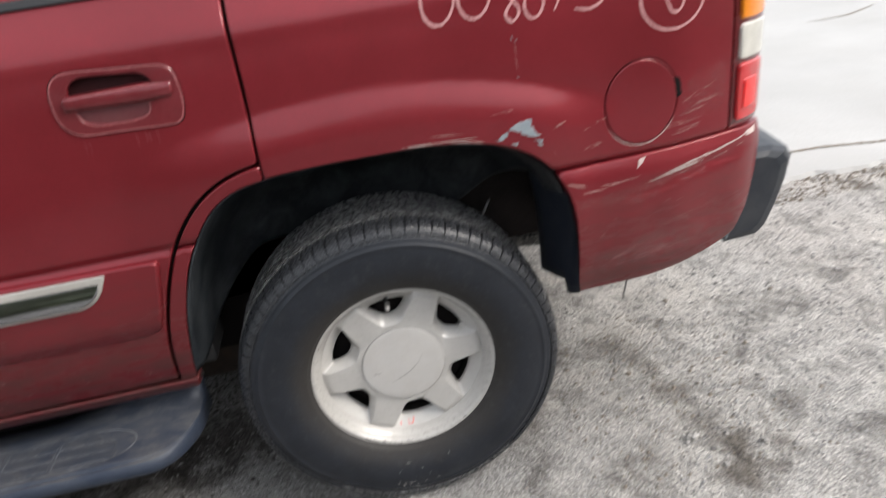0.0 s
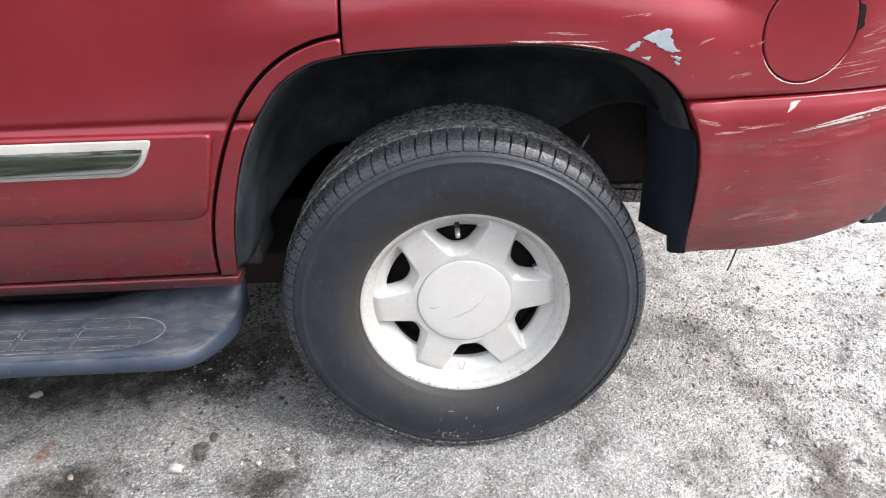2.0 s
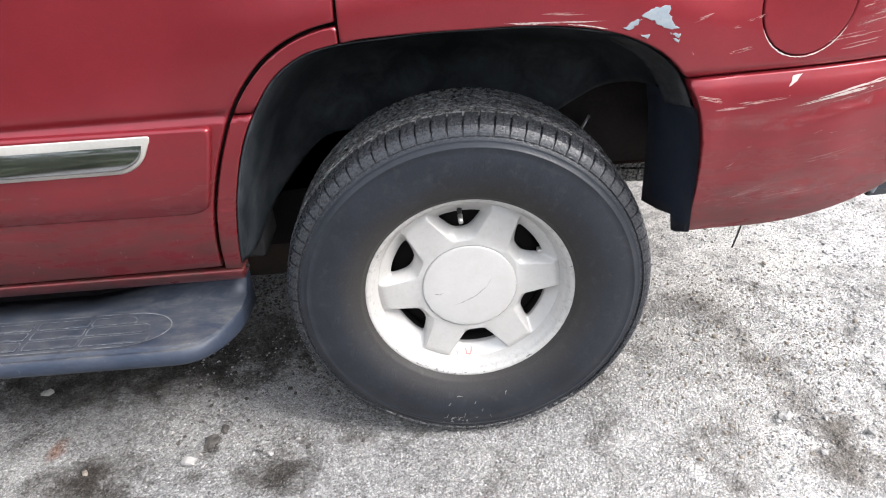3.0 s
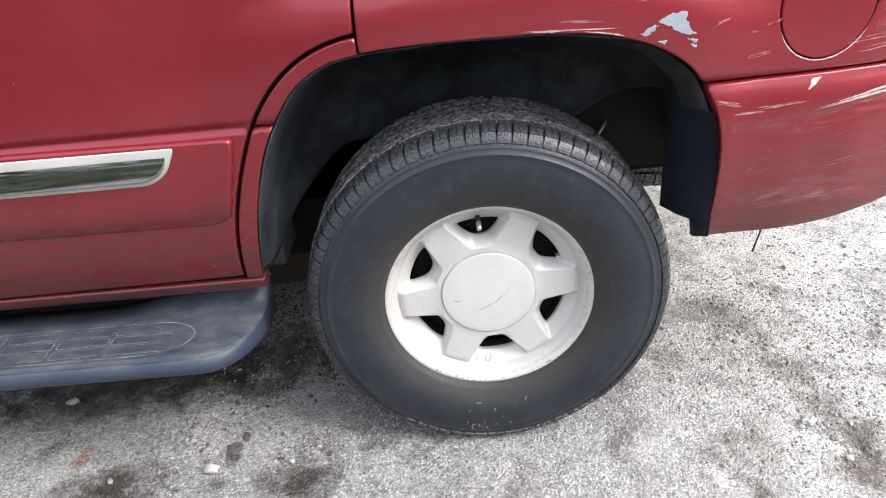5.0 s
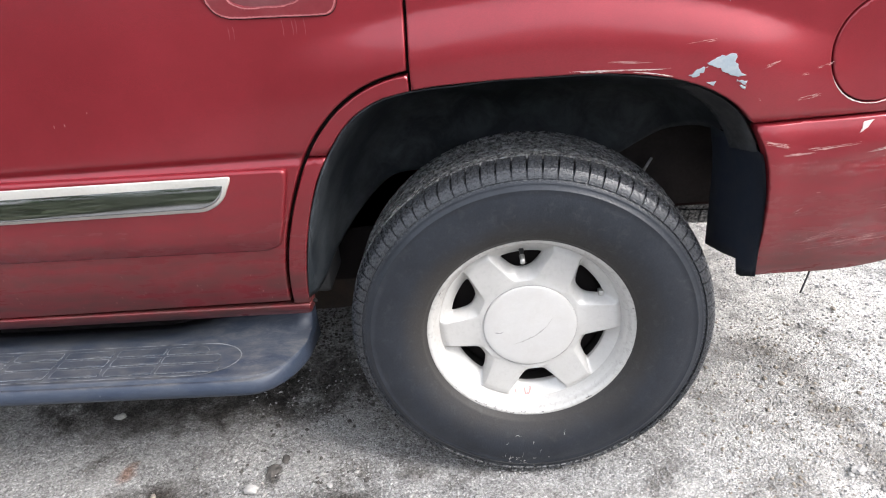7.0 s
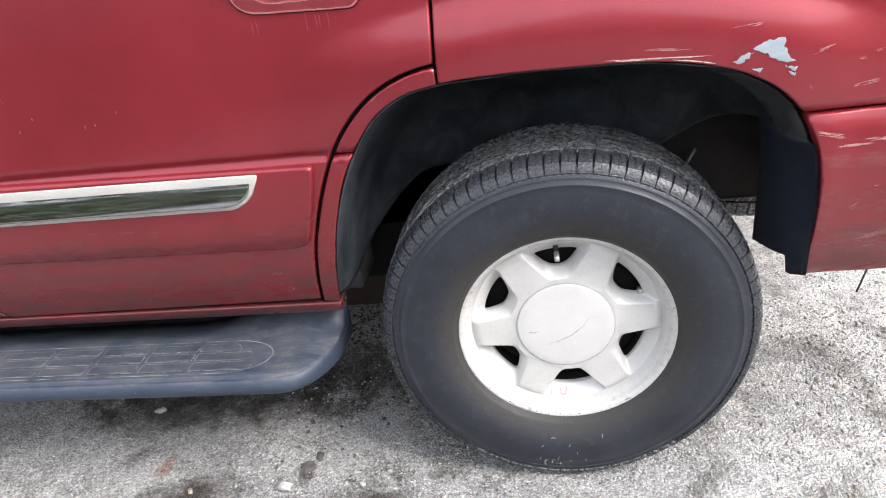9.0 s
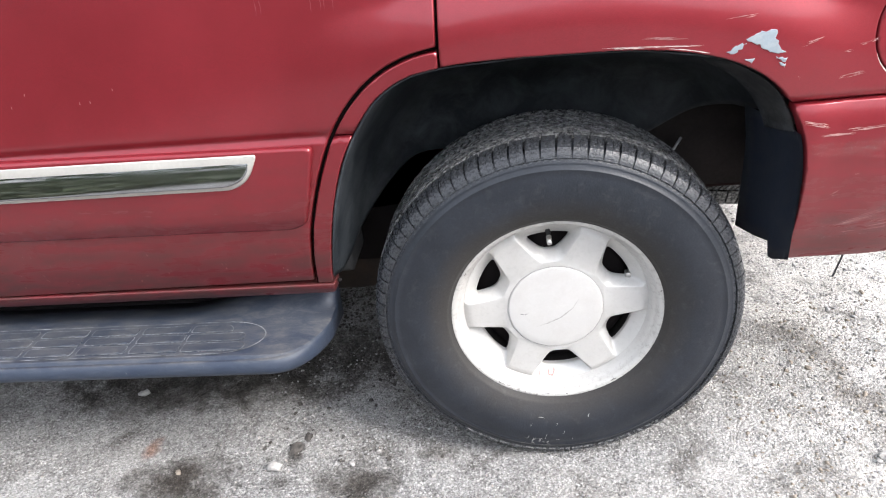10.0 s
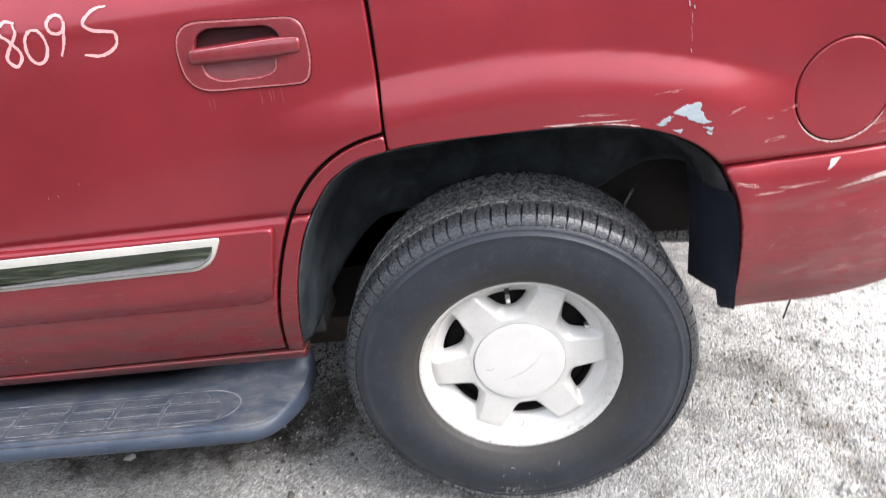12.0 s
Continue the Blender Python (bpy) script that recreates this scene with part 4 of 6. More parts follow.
def loop_stroke(cx, cy, rx, ry, start=90, sweep=-370, n=10):
    return [(cx + rx * math.cos(radians(start + sweep * i / n)), cy + ry * math.sin(radians(start + sweep * i / n))) for i in range(n + 1)]


def digits(at):
    """The pale handwritten digits 8 0 9 5, one stroke each."""
    eight = [(0.42, 0.95), (0.15, 1.0), (0.02, 0.78), (0.25, 0.55), (0.45, 0.25), (0.28, 0.0), (0.08, 0.2), (0.25, 0.5), (0.42, 0.72), (0.36, 0.95)]
    nought = loop_stroke(0.85, 0.38, 0.26, 0.38, 100, -380)
    nine = loop_stroke(1.42, 0.80, 0.21, 0.20, 20, 350) + [(1.62, 0.78), (1.56, 0.45), (1.42, 0.10)]
    five = [(2.66, 1.04), (2.34, 1.00), (2.08, 0.74), (2.32, 0.56), (2.78, 0.46), (2.76, 0.16), (2.40, 0.00), (1.98, 0.06)]
    return [[(u + at, w) for u, w in s] for s in (eight, nought, nine, five)]


chalk(REAR_DOOR, digits(0.0) + [loop_stroke(-0.55, 0.45, 0.28, 0.42), loop_stroke(-1.25, 0.45, 0.28, 0.42)], -0.800, 1.122, 0.070, side)
chalk(QUARTER, [loop_stroke(0.35, 0.5, 0.36, 0.52, 60, 380), loop_stroke(1.15, 0.5, 0.36, 0.50, 120, 380)], 0.150, 1.128, 0.085, side)
chalk(QUARTER, digits(0.0), 0.300, 1.112, 0.070, side)
chalk(QUARTER, [loop_stroke(0.5, 0.5, 0.55, 0.50, 110, 375, 16), [(0.3, 0.75), (0.45, 0.30), (0.62, 0.28), (0.72, 0.5)]], 0.576, 1.047, 0.125, side, 0.0)


def ragged(points, seed, wob=0.004):
    rnd = random.Random(seed)
    return [(x + rnd.uniform(-wob, wob), z + rnd.uniform(-wob, wob)) for x, z in resample(points, 0.006)]


def paint_damage():
    chips = (
        [(0.286, 0.917), (0.298, 0.924), (0.310, 0.928), (0.333, 0.928), (0.331, 0.919), (0.337, 0.906), (0.350, 0.893), (0.332, 0.893), (0.318, 0.900), (0.310, 0.907), (0.298, 0.911)],
        [(0.261, 0.899), (0.269, 0.906), (0.281, 0.913), (0.290, 0.911), (0.282, 0.905), (0.273, 0.897)],
        [(0.335, 0.887), (0.354, 0.884), (0.352, 0.879), (0.344, 0.880)],
        [(0.344, 0.878), (0.356, 0.875), (0.354, 0.870), (0.347, 0.872)],
        [(0.290, 0.889), (0.303, 0.886), (0.300, 0.881)],
    )
    for k, c in enumerate(chips):
        part("paint_chip", sheet(ragged(c, k, 0.0022), side, (), 0.01, (), 0.0006, 0.001, -0.0012, edge=0.004), PRIMER, QUARTER, "bare grey primer where paint has flaked off")
    rnd = random.Random(12)
    low = bpy.data.objects["lower_quarter_panel"]

    def streaks(panel, surf, x, z, dx, dz, spread_, count, thick, mat):
        """A bundle of fine parallel scratches of uneven length along one line."""
        for _ in range(count):
            a, b = sorted((rnd.random() ** 1.5, 1 - rnd.random() ** 1.5))
            if b - a < 0.15:
                b = min(1.0, a + 0.25)
            off = rnd.gauss(0, spread_)
            line = [(x + dx * (a + (b - a) * i / 5), z + dz * (a + (b - a) * i / 5) + off + rnd.uniform(-0.0004, 0.0004)) for i in range(6)]
            part("scratch", ribbon(line, thick * rnd.uniform(0.5, 1.3), surf, 0.0009, 0.7, int(1e4 * abs(off)) + count, "y", 0.1), mat, panel)

    # beside the chip, along the arch, round the filler door
    for args in ((0.374, 0.903, 0.034, 0.011, 0.0035, 7, 0.0009, SCRAPE), (0.378, 0.856, 0.004, -0.010, 0.001, 2, 0.0012, SCRAPE), (0.437, 0.841, 0.048, 0.008, 0.002, 5, 0.0008, SCRAPE), (0.250, 0.948, 0.060, 0.006, 0.002, 4, 0.0007, SCRAPE),
                 (0.120, 0.931, 0.090, -0.005, 0.0012, 5, 0.0006, SCRAPE), (0.050, 0.921, 0.190, -0.008, 0.0008, 6, 0.0008, STREAK), (0.462, 0.893, 0.034, 0.008, 0.002, 4, 0.0009, SCRAPE), (0.440, 0.884, 0.020, 0.003, 0.002, 3, 0.0007, SCRAPE),
                 (0.600, 0.848, 0.110, 0.012, 0.003, 6, 0.0012, SCRAPE), (0.630, 0.834, 0.085, 0.011, 0.002, 6, 0.0012, SCRAPE), (0.655, 0.902, 0.080, 0.020, 0.006, 7, 0.0013, SCRAPE), (0.668, 0.880, 0.090, 0.016, 0.006, 6, 0.0012, SCRAPE)):
        streaks(QUARTER, side, *args)
    # the lower corner: scuffed upper edge, one long bright scrape and its tail
    for args in ((0.394, 0.772, 0.050, -0.010, 0.005, 9, 0.0010, SCRAPE), (0.430, 0.748, 0.060, 0.002, 0.003, 7, 0.0009, SCRAPE), (0.470, 0.755, 0.090, 0.008, 0.002, 8, 0.0011, SCRAPE), (0.572, 0.746, 0.140, 0.020, 0.0016, 9, 0.0020, STREAK), (0.600, 0.752, 0.250, 0.046, 0.0016, 8, 0.0024, STREAK),
                 (0.640, 0.744, 0.180, 0.028, 0.003, 6, 0.0010, SCRAPE), (0.466, 0.636, 0.026, 0.016, 0.0008, 3, 0.0008, SCRAPE), (0.468, 0.636, 0.020, 0.000, 0.0008, 2, 0.0008, SCRAPE), (0.490, 0.572, 0.080, 0.026, 0.006, 12, 0.0008, SCRAPE), (0.540, 0.560, 0.100, 0.014, 0.006, 10, 0.0008, SCRAPE), (0.610, 0.640, 0.090, 0.018, 0.010, 6, 0.0008, SCRAPE)):
        streaks(low, low_side, *args)
    part("scuff", sheet(ragged([(0.556, 0.779), (0.562, 0.797), (0.578, 0.799), (0.568, 0.788)], 3, 0.001), low_side, (), 0.01, (), 0.0006, 0.001, -0.0010, edge=0.004), STREAK, low, "pale scuffed spot")
    part("scuff", sheet(ragged([(0.826, 0.795), (0.862, 0.800), (0.860, 0.788), (0.830, 0.786)], 5, 0.0015), low_side, (), 0.01, (), 0.0006, 0.001, -0.0010, edge=0.004), STREAK, low, "pale scuffed spot")
    # lower edge of the filler door: wear, with its highlight painted in
    worn = [(0.570 + 0.0815 * math.cos(radians(a)), 0.915 + 0.0885 * math.sin(radians(a))) for a in range(205, 336, 6)]
    part("worn_lit_edge", ribbon(worn, 0.0018, side, 0.0009, 0.6, 6, "y", 0.2), STREAK, QUARTER, "pale wear and painted highlight along the filler door's edge")
    # a cluster of fine scuffs low on the corner, and a few stray nicks
    for k in range(20):
        if k < 9:
            x, z, dx, dz = rnd.gauss(0.585, 0.05), rnd.gauss(0.572, 0.014), rnd.uniform(0.008, 0.05), rnd.uniform(-0.001, 0.006)
        else:
            x, z, dx, dz = rnd.uniform(0.43, 0.75), rnd.uniform(0.52, 0.70), rnd.uniform(0.004, 0.02), rnd.uniform(-0.006, 0.009)
        line = [(x + dx * i / 4, z + dz * i / 4 + rnd.uniform(-0.0006, 0.0006)) for i in range(5)]
        part("scratch", ribbon(line, rnd.uniform(0.0006, 0.0012), low_side, 0.0008, 0.8, k, "y", 0.1), SCRAPE, low)
    # rubbed patches behind the filler door and along the corner, and a thin row of flecks above the wheel
    part("rubbed_patch", sheet(rounded([(0.655, 0.850), (0.765, 0.865), (0.765, 0.965), (0.690, 0.955), (0.660, 0.920)], 0.02), side, (), 0.012, (), 0.001, 0.0006, -0.0012), HAZE, QUARTER, "pale rubbed haze on the paint")
    part("rubbed_patch", sheet(rounded([(0.41, 0.735), (0.56, 0.735), (0.72, 0.765), (0.72, 0.735), (0.56, 0.700), (0.42, 0.715)], 0.012), low_side, (), 0.012, (), 0.001, 0.0006, -0.0008), HAZE, low, "pale rubbed haze on the paint")
    part("rubbed_patch", sheet(rounded([(0.45, 0.535), (0.70, 0.560), (0.74, 0.610), (0.60, 0.620), (0.45, 0.580)], 0.02), low_side, (), 0.012, (), 0.001, 0.0006, -0.0008), HAZE, low, "pale rubbed haze on the paint")
    for x, z, h in ((0.314, 1.083, 0.009), (0.322, 1.077, 0.005), (0.319, 1.060, 0.020), (0.319, 1.036, 0.024), (0.319, 1.010, 0.007)):
        part("fleck", ribbon([(x - 0.001, z + h / 2), (x + 0.001, z - h / 2)], 0.0020 if h < 0.01 else 0.0008, side, 0.0010, 0.6, int(z * 1000)), PRIMER if h < 0.01 else SCRAPE, QUARTER)
    # worn lip of the wheel opening
    for a, b in ((0.02, 0.14), (0.16, 0.24)):
        line = [p for p in arch_line(0.004) if a <= p[0] <= b and p[1] > 0.8]
        part("worn_lip", ribbon(line, 0.0013, side, 0.0008, 0.9, 3, "y", 0.3), STREAK, QUARTER)
    # stone chips and dried drips on the door
    for k in range(60):
        x, z = rnd.uniform(-1.15, -0.5), rnd.choice((rnd.uniform(0.485, 0.6), rnd.uniform(0.485, 0.58), rnd.uniform(0.485, 0.56), rnd.uniform(0.485, 0.60), rnd.uniform(0.485, 0.58), rnd.uniform(0.83, 1.0)))
        part("fleck", ribbon([(x, z), (x + rnd.uniform(-0.002, 0.002), z + rnd.uniform(0.002, 0.007))], rnd.uniform(0.001, 0.0024), side, 0.0009, 0.5, k), SCRAPE, REAR_DOOR)


paint_damage()


# ---- tail lamp, bumper, upper body ----
def tail_end():
    wrap = lambda x, z: side(x, z) + 0.0 * np.asarray(x)
    lamp = part("tail_lamp", sheet(rounded([(0.786, 0.806), (0.878, 0.812), (0.884, 1.30), (0.784, 1.30)], 0.008), wrap, (), 0.012, (), 0.004, 0.03, 0.004), material("lamp_housing", (0.13, 0.010, 0.014), 0.25, 0.0, 0.1, 10, 200, 0.0, coat=1.0), SUV, "tall tail lamp with amber, clear and red lenses")
    for name, mat, z0, z1 in (("amber_lens", AMBER, 1.036, 1.16), ("clear_lens", CLEAR, 0.956, 1.028), ("red_lens", REDLENS, 0.826, 0.948)):
        part(name, sheet(rounded([(0.798, z0), (0.873, z0), (0.876, z1), (0.798, z1)], 0.010), wrap, (), 0.010, (), 0.005, 0.014, -0.004), mat, lamp)
    part("reflector", sheet(rounded([(0.812, 0.852), (0.848, 0.852), (0.850, 0.915), (0.812, 0.915)], 0.004), wrap, (), 0.010, (), 0.002, 0.004, -0.0075), REFLEX, lamp, "bright red square reflector")
    bm = bmesh.new()
    base = [(0.868, 0.720), (0.910, 0.727), (0.955, 0.724), (0.990, 0.714), (1.004, 0.690), (0.995, 0.635), (0.974, 0.572), (0.950, 0.518), (0.925, 0.496), (0.838, 0.492), (0.856, 0.560), (0.870, 0.650)]
    cx, cz = 0.91, 0.63
    secs = []
    for y, k, push in ((0.075, 0.80, -0.03), (0.082, 0.92, -0.018), (0.10, 0.985, -0.006), (0.14, 1.0, 0.0), (0.30, 1.0, 0.03), (1.70, 1.0, 0.03), (1.86, 1.0, 0.0), (1.925, 0.92, -0.018)):
        secs.append([(cx + (x - cx) * k + push, y, cz + (z - cz) * k) for x, z in base])
    bumper = part("rear_bumper", loft(secs), GREYPLASTIC, SUV, "dark grey plastic rear bumper", smooth=False)
    part("exposed_edge", tube([(0.815, 0.070, 0.520), (0.832, 0.072, 0.560), (0.845, 0.074, 0.595)], 0.008, 6), PRIMER, bumper, "chipped white edge")
    # body behind the side panels
    def prism(outline, y0, y1):
        bm = bmesh.new()
        A = [bm.verts.new((x, y0, z)) for x, z in outline]
        B = [bm.verts.new((x, y1, z)) for x, z in outline]
        k = len(A)
        for i in range(k):
            bm.faces.new([A[i], A[(i + 1) % k], B[(i + 1) % k], B[i]])
        bm.faces.new(A[::-1])
        bm.faces.new(B)
        bmesh.ops.triangulate(bm, faces=[f for f in bm.faces if len(f.verts) > 4])
        bmesh.ops.recalc_face_normals(bm, faces=bm.faces)
        return bm
    wheel = [(x, z) for x, z in arch_line(0.02, 24)]
    front = [(x - 2.946, z) for x, z in wheel]
    hull = [(-3.72, 0.50), *front, *wheel, (0.84, 0.52), (0.87, 0.80), (0.87, 1.27), (-2.30, 1.24), (-3.55, 1.12), (-3.78, 0.95), (-3.78, 0.62)]
    part("body_shell", prism(hull, 0.345, 1.96), RED, SUV, "dark red body of the vehicle", smooth=False)
    part("front_fender", prism([(-3.72, 0.50), *front, (-2.22, 0.47), (-2.22, 1.24), (-3.55, 1.12), (-3.78, 0.95), (-3.78, 0.62)], 0.02, 0.345), RED, SUV, smooth=False)
    for nm, lo, hi in (("door_core", -2.2, -0.50), ("quarter_core", 0.46, 0.80)):
        part(nm, block(bmesh.new(), (lo, 0.105, 0.56), (hi, 0.345, 1.24)), GAP, SUV, smooth=False)
    part("wheelhouse", block(bmesh.new(), (-0.52, 0.105, 0.985), (0.50, 0.345, 1.24)), BLACK, SUV, smooth=False)
    secs = []
    for z, x0, x1, yin in ((1.235, -2.30, 0.86, 0.075), (1.30, -2.20, 0.855, 0.10), (1.80, -1.72, 0.79, 0.23), (1.90, -1.55, 0.74, 0.30), (1.93, -1.35, 0.60, 0.42)):
        secs.append([(x0, yin, z), (x1, yin, z), (x1, 2.0 - yin, z), (x0, 2.0 - yin, z)])
    top = part("greenhouse", loft(secs), RED, SUV, "dark red roof and pillars", smooth=False)
    def pane(x, z):
        return 0.075 + (np.asarray(z) - 1.235) * 0.262 - 0.006 + 0 * np.asarray(x)
    for lo, hi in ((-2.0, -1.30), (-1.20, -0.27), (-0.10, 0.72)):
        k = 0.32 if lo < -1.5 else 0.0
        part("side_window", sheet(rounded([(lo, 1.275), (hi, 1.275), (hi, 1.76), (lo + k, 1.76)], 0.03), pane, (), 0.08, (), 0.004, 0.01), DARKGLASS, SUV, "dark tinted side window")
        part("belt_moulding", block(bmesh.new(), (lo, 0.062, 1.262), (hi, 0.085, 1.274), 0.003), STEEL, SUV)


tail_end()


# ---- wheel opening, underbody ----
def ball_head(at, r):
    """A small domed rivet head."""
    bm = bmesh.new()
    bmesh.ops.create_uvsphere(bm, u_segments=8, v_segments=5, radius=r)
    bmesh.ops.translate(bm, verts=bm.verts, vec=at)
    return bm


def underbody():
    lip = np.array(arch_line(-0.0008, 48, 0.484, 0.452))
    def liner(points, ys, pull, name, label="", look_=None, shape=side):
        """A curved plastic skin that runs inwards from the lip; pull draws its inner edge towards the wheel."""
        bm = bmesh.new()
        rings = []
        for y in ys:
            t = (y - ys[0]) / (ys[-1] - ys[0])
            ring = []
            for x, z in points:
                k = pull(x, z, t)
                ring.append(bm.verts.new((x + k[0], max(y, float(shape(x, z)) + 0.003 + 0.004 * t), z + k[1])))
            rings.append(ring)
        for A, B in zip(rings[:-1], rings[1:]):
            for i in range(len(A) - 1):
                bm.faces.new([A[i], A[i + 1], B[i + 1], B[i]])
        bmesh.ops.solidify(bm, geom=bm.faces[:], thickness=0.003)
        bmesh.ops.recalc_face_normals(bm, faces=bm.faces)
        return part(name, bm, look_ or LINER, SUV, label)
    def foot(ys, zs):
        """Lowers or lifts the skin's lower end as it runs inwards."""
        return lambda y, z: (np.interp(y, ys, zs) - 0.46) * max(0.0, min(1.0, (0.70 - z) / 0.24))
    # the dome over the wheel: its section runs in from the lip, rounds off and becomes the inner wall
    ys = (-0.022, -0.012, 0.0, 0.03, 0.06, 0.10, 0.14, 0.18, 0.22, 0.26, 0.29, 0.31, 0.325, 0.332, 0.336, 0.338, 0.339)
    draw = (0.0, 0.003, 0.006, 0.013, 0.024, 0.034, 0.048, 0.068, 0.096, 0.132, 0.170, 0.205, 0.250, 0.300, 0.380, 0.480, 0.620)
    steps = np.arange(len(ys), dtype=float)
    def dome(points, name, label, stuff):
        bm = bmesh.new()
        cols = []
        for x, z in points:
            top = float(ease(0.62, 0.84, z))
            last = np.interp(z, (0.46, 0.50, 0.56, 0.62, 0.68, 0.74, 0.80), (3.6, 6.0, 8.6, 11.4, 14.2, 15.8, 16.0)) if x < 0 else np.interp(z, (0.6, 0.75, 0.84), (12, 14.5, 16.0))
            col = []
            for k in range(len(ys)):
                w = last * k / (len(ys) - 1)
                y, d = float(np.interp(w, steps, ys)), float(np.interp(w, steps, draw))
                dent = 0.004 * noise.noise((x * 7, y * 7, z * 7)) + 0.003 * math.sin(y * 60) * (1 - top) * float(ease(0.02, 0.08, y))
                y = max(y, float(side(x, z)) + (0.003 if x < 0.3 else 0.016) + 0.0015 * k)
                col.append(bm.verts.new((x * (1 - d) + dent, y, z + (0.44 - z) * d * (0.35 + 0.65 * top) + dent)))
            cols.append(col)
        for A, B in zip(cols[:-1], cols[1:]):
            for k in range(len(A) - 1):
                bm.faces.new([A[k], A[k + 1], B[k + 1], B[k]])
        bmesh.ops.recalc_face_normals(bm, faces=bm.faces)
        bmesh.ops.solidify(bm, geom=bm.faces[:], thickness=0.003)
        bmesh.ops.recalc_face_normals(bm, faces=bm.faces)
        return part(name, bm, stuff, SUV, label)
    dome([(x + 0.014 * float(ease(0.22, 0.27, x)), z + 0.006 * float(ease(0.22, 0.27, x))) for x, z in lip if x <= 0.30 or z > 0.735], "wheel_liner", "dusty dark grey plastic wheel arch liner", LINER)
    flange = [p for p in lip if p[0] >= 0.262 and p[1] > 0.735]
    liner(flange, (-0.020, -0.010, 0.0, 0.03, 0.06, 0.085), lambda x, z, t: (-0.022 * t - (0.006 if t < 0.06 else 0), -0.02 * t), "liner_flange", "grey dusty flange of the wheel arch liner", FLANGE, lambda x, z: side(x, z) + 0.010 * float(1 - ease(0.79, 0.83, z)))
    ys2 = (-0.020, -0.010, 0.0, 0.03, 0.044, 0.052, 0.075, 0.10, 0.13, 0.165)
    rise2 = foot((-0.02, 0.03, 0.044, 0.052, 0.10, 0.165), (0.518, 0.492, 0.490, 0.520, 0.508, 0.498))
    rear = [p for p in lip if p[0] >= 0.36 and p[1] <= 0.770]
    liner(rear, ys2, lambda x, z, t: (-0.036 * t * float(ease(0.88, 0.72, z)) - (0.003 if t < 0.06 else 0), rise2(-0.02 + 0.185 * t, z)), "mud_guard", "dark blue-black plastic mud guard behind the wheel", FLAP, lambda x, z: -1.0)
    part("rivet", ball_head((-0.4315, 0.012, 0.492), 0.0045), GAP, SUV)
    bm = bmesh.new()
    block(bm, (-0.60, 0.36, 0.62), (0.60, 0.40, 1.2))
    part("inner_wheelhouse", bm, LINER, SUV, smooth=False)
    # panel added behind the liner, the well's shade put into its colour
    part("wheelhouse_panel", block(bmesh.new(), (0.10, 0.3425, 0.507), (0.60, 0.3447, 0.90)), WELL_DARK, SUV, smooth=False)
    # filler block added to hide lit ground, near-black in place of shade
    part("dark_filler", block(bmesh.new(), (-0.62, 0.345, 0.350), (-0.345, 0.80, 0.66), 0.006), GAP, SUV, "near-black filler block ahead of the wheel")
    for y in (0.50, 1.42):
        part("chassis_rail", block(bmesh.new(), (-3.4, y, 0.52), (0.86, y + 0.08, 0.62), 0.01), BLACK, SUV)
    part("axle", tube([(0, 0.24, 0.375), (0, 0.8, 0.375), (0, 0.92, 0.375), (0, 1.08, 0.375), (0, 1.2, 0.375), (0, 1.78, 0.375)], [0.045, 0.045, 0.13, 0.13, 0.045, 0.045], 16), IRON, SUV)
    part("shock_absorber", tube([(0.10, 0.42, 0.34), (0.20, 0.42, 0.72), (0.203, 0.42, 0.722), (0.26, 0.42, 0.95)], [0.028, 0.028, 0.014, 0.014], 12), IRON, SUV)
    arm = [[(x, y, z) for y, z in ((0.48, lo), (0.56, lo), (0.56, hi), (0.48, hi))] for x, lo, hi in ((-0.95, 0.22, 0.42), (-0.86, 0.185, 0.44), (-0.50, 0.185, 0.42), (-0.42, 0.20, 0.36), (0.0, 0.30, 0.40))]
    part("trailing_arm", loft(arm), IRON, SUV, "rusty dark trailing arm ahead of the axle", smooth=False)
    part("floor_pan", block(bmesh.new(), (-3.4, 0.21, 0.395), (-0.45, 1.90, 0.56), 0.01), BLACK, SUV)
    part("rear_floor", block(bmesh.new(), (-0.6, 0.40, 0.60), (0.86, 1.6, 0.66), 0.01), BLACK, SUV)
    part("frame_member", block(bmesh.new(), (0.20, 0.47, 0.440), (0.86, 0.51, 0.545), 0.008), REDOXIDE, SUV, "rusty red-brown frame member behind the wheel")
    part("brake_line", tube([(0.276, 0.333, 0.570), (0.288, 0.333, 0.598), (0.305, 0.333, 0.629)], 0.0032, 8), STEEL, SUV, "thin pale brake line bracket")
    part("hanging_wire", tube([(0.585, 0.10, 0.50), (0.584, 0.10, 0.470), (0.577, 0.10, 0.430), (0.570, 0.102, 0.392)], 0.0019, 6), BLACK, SUV, "thin black wire hanging below the rear corner")


underbody()


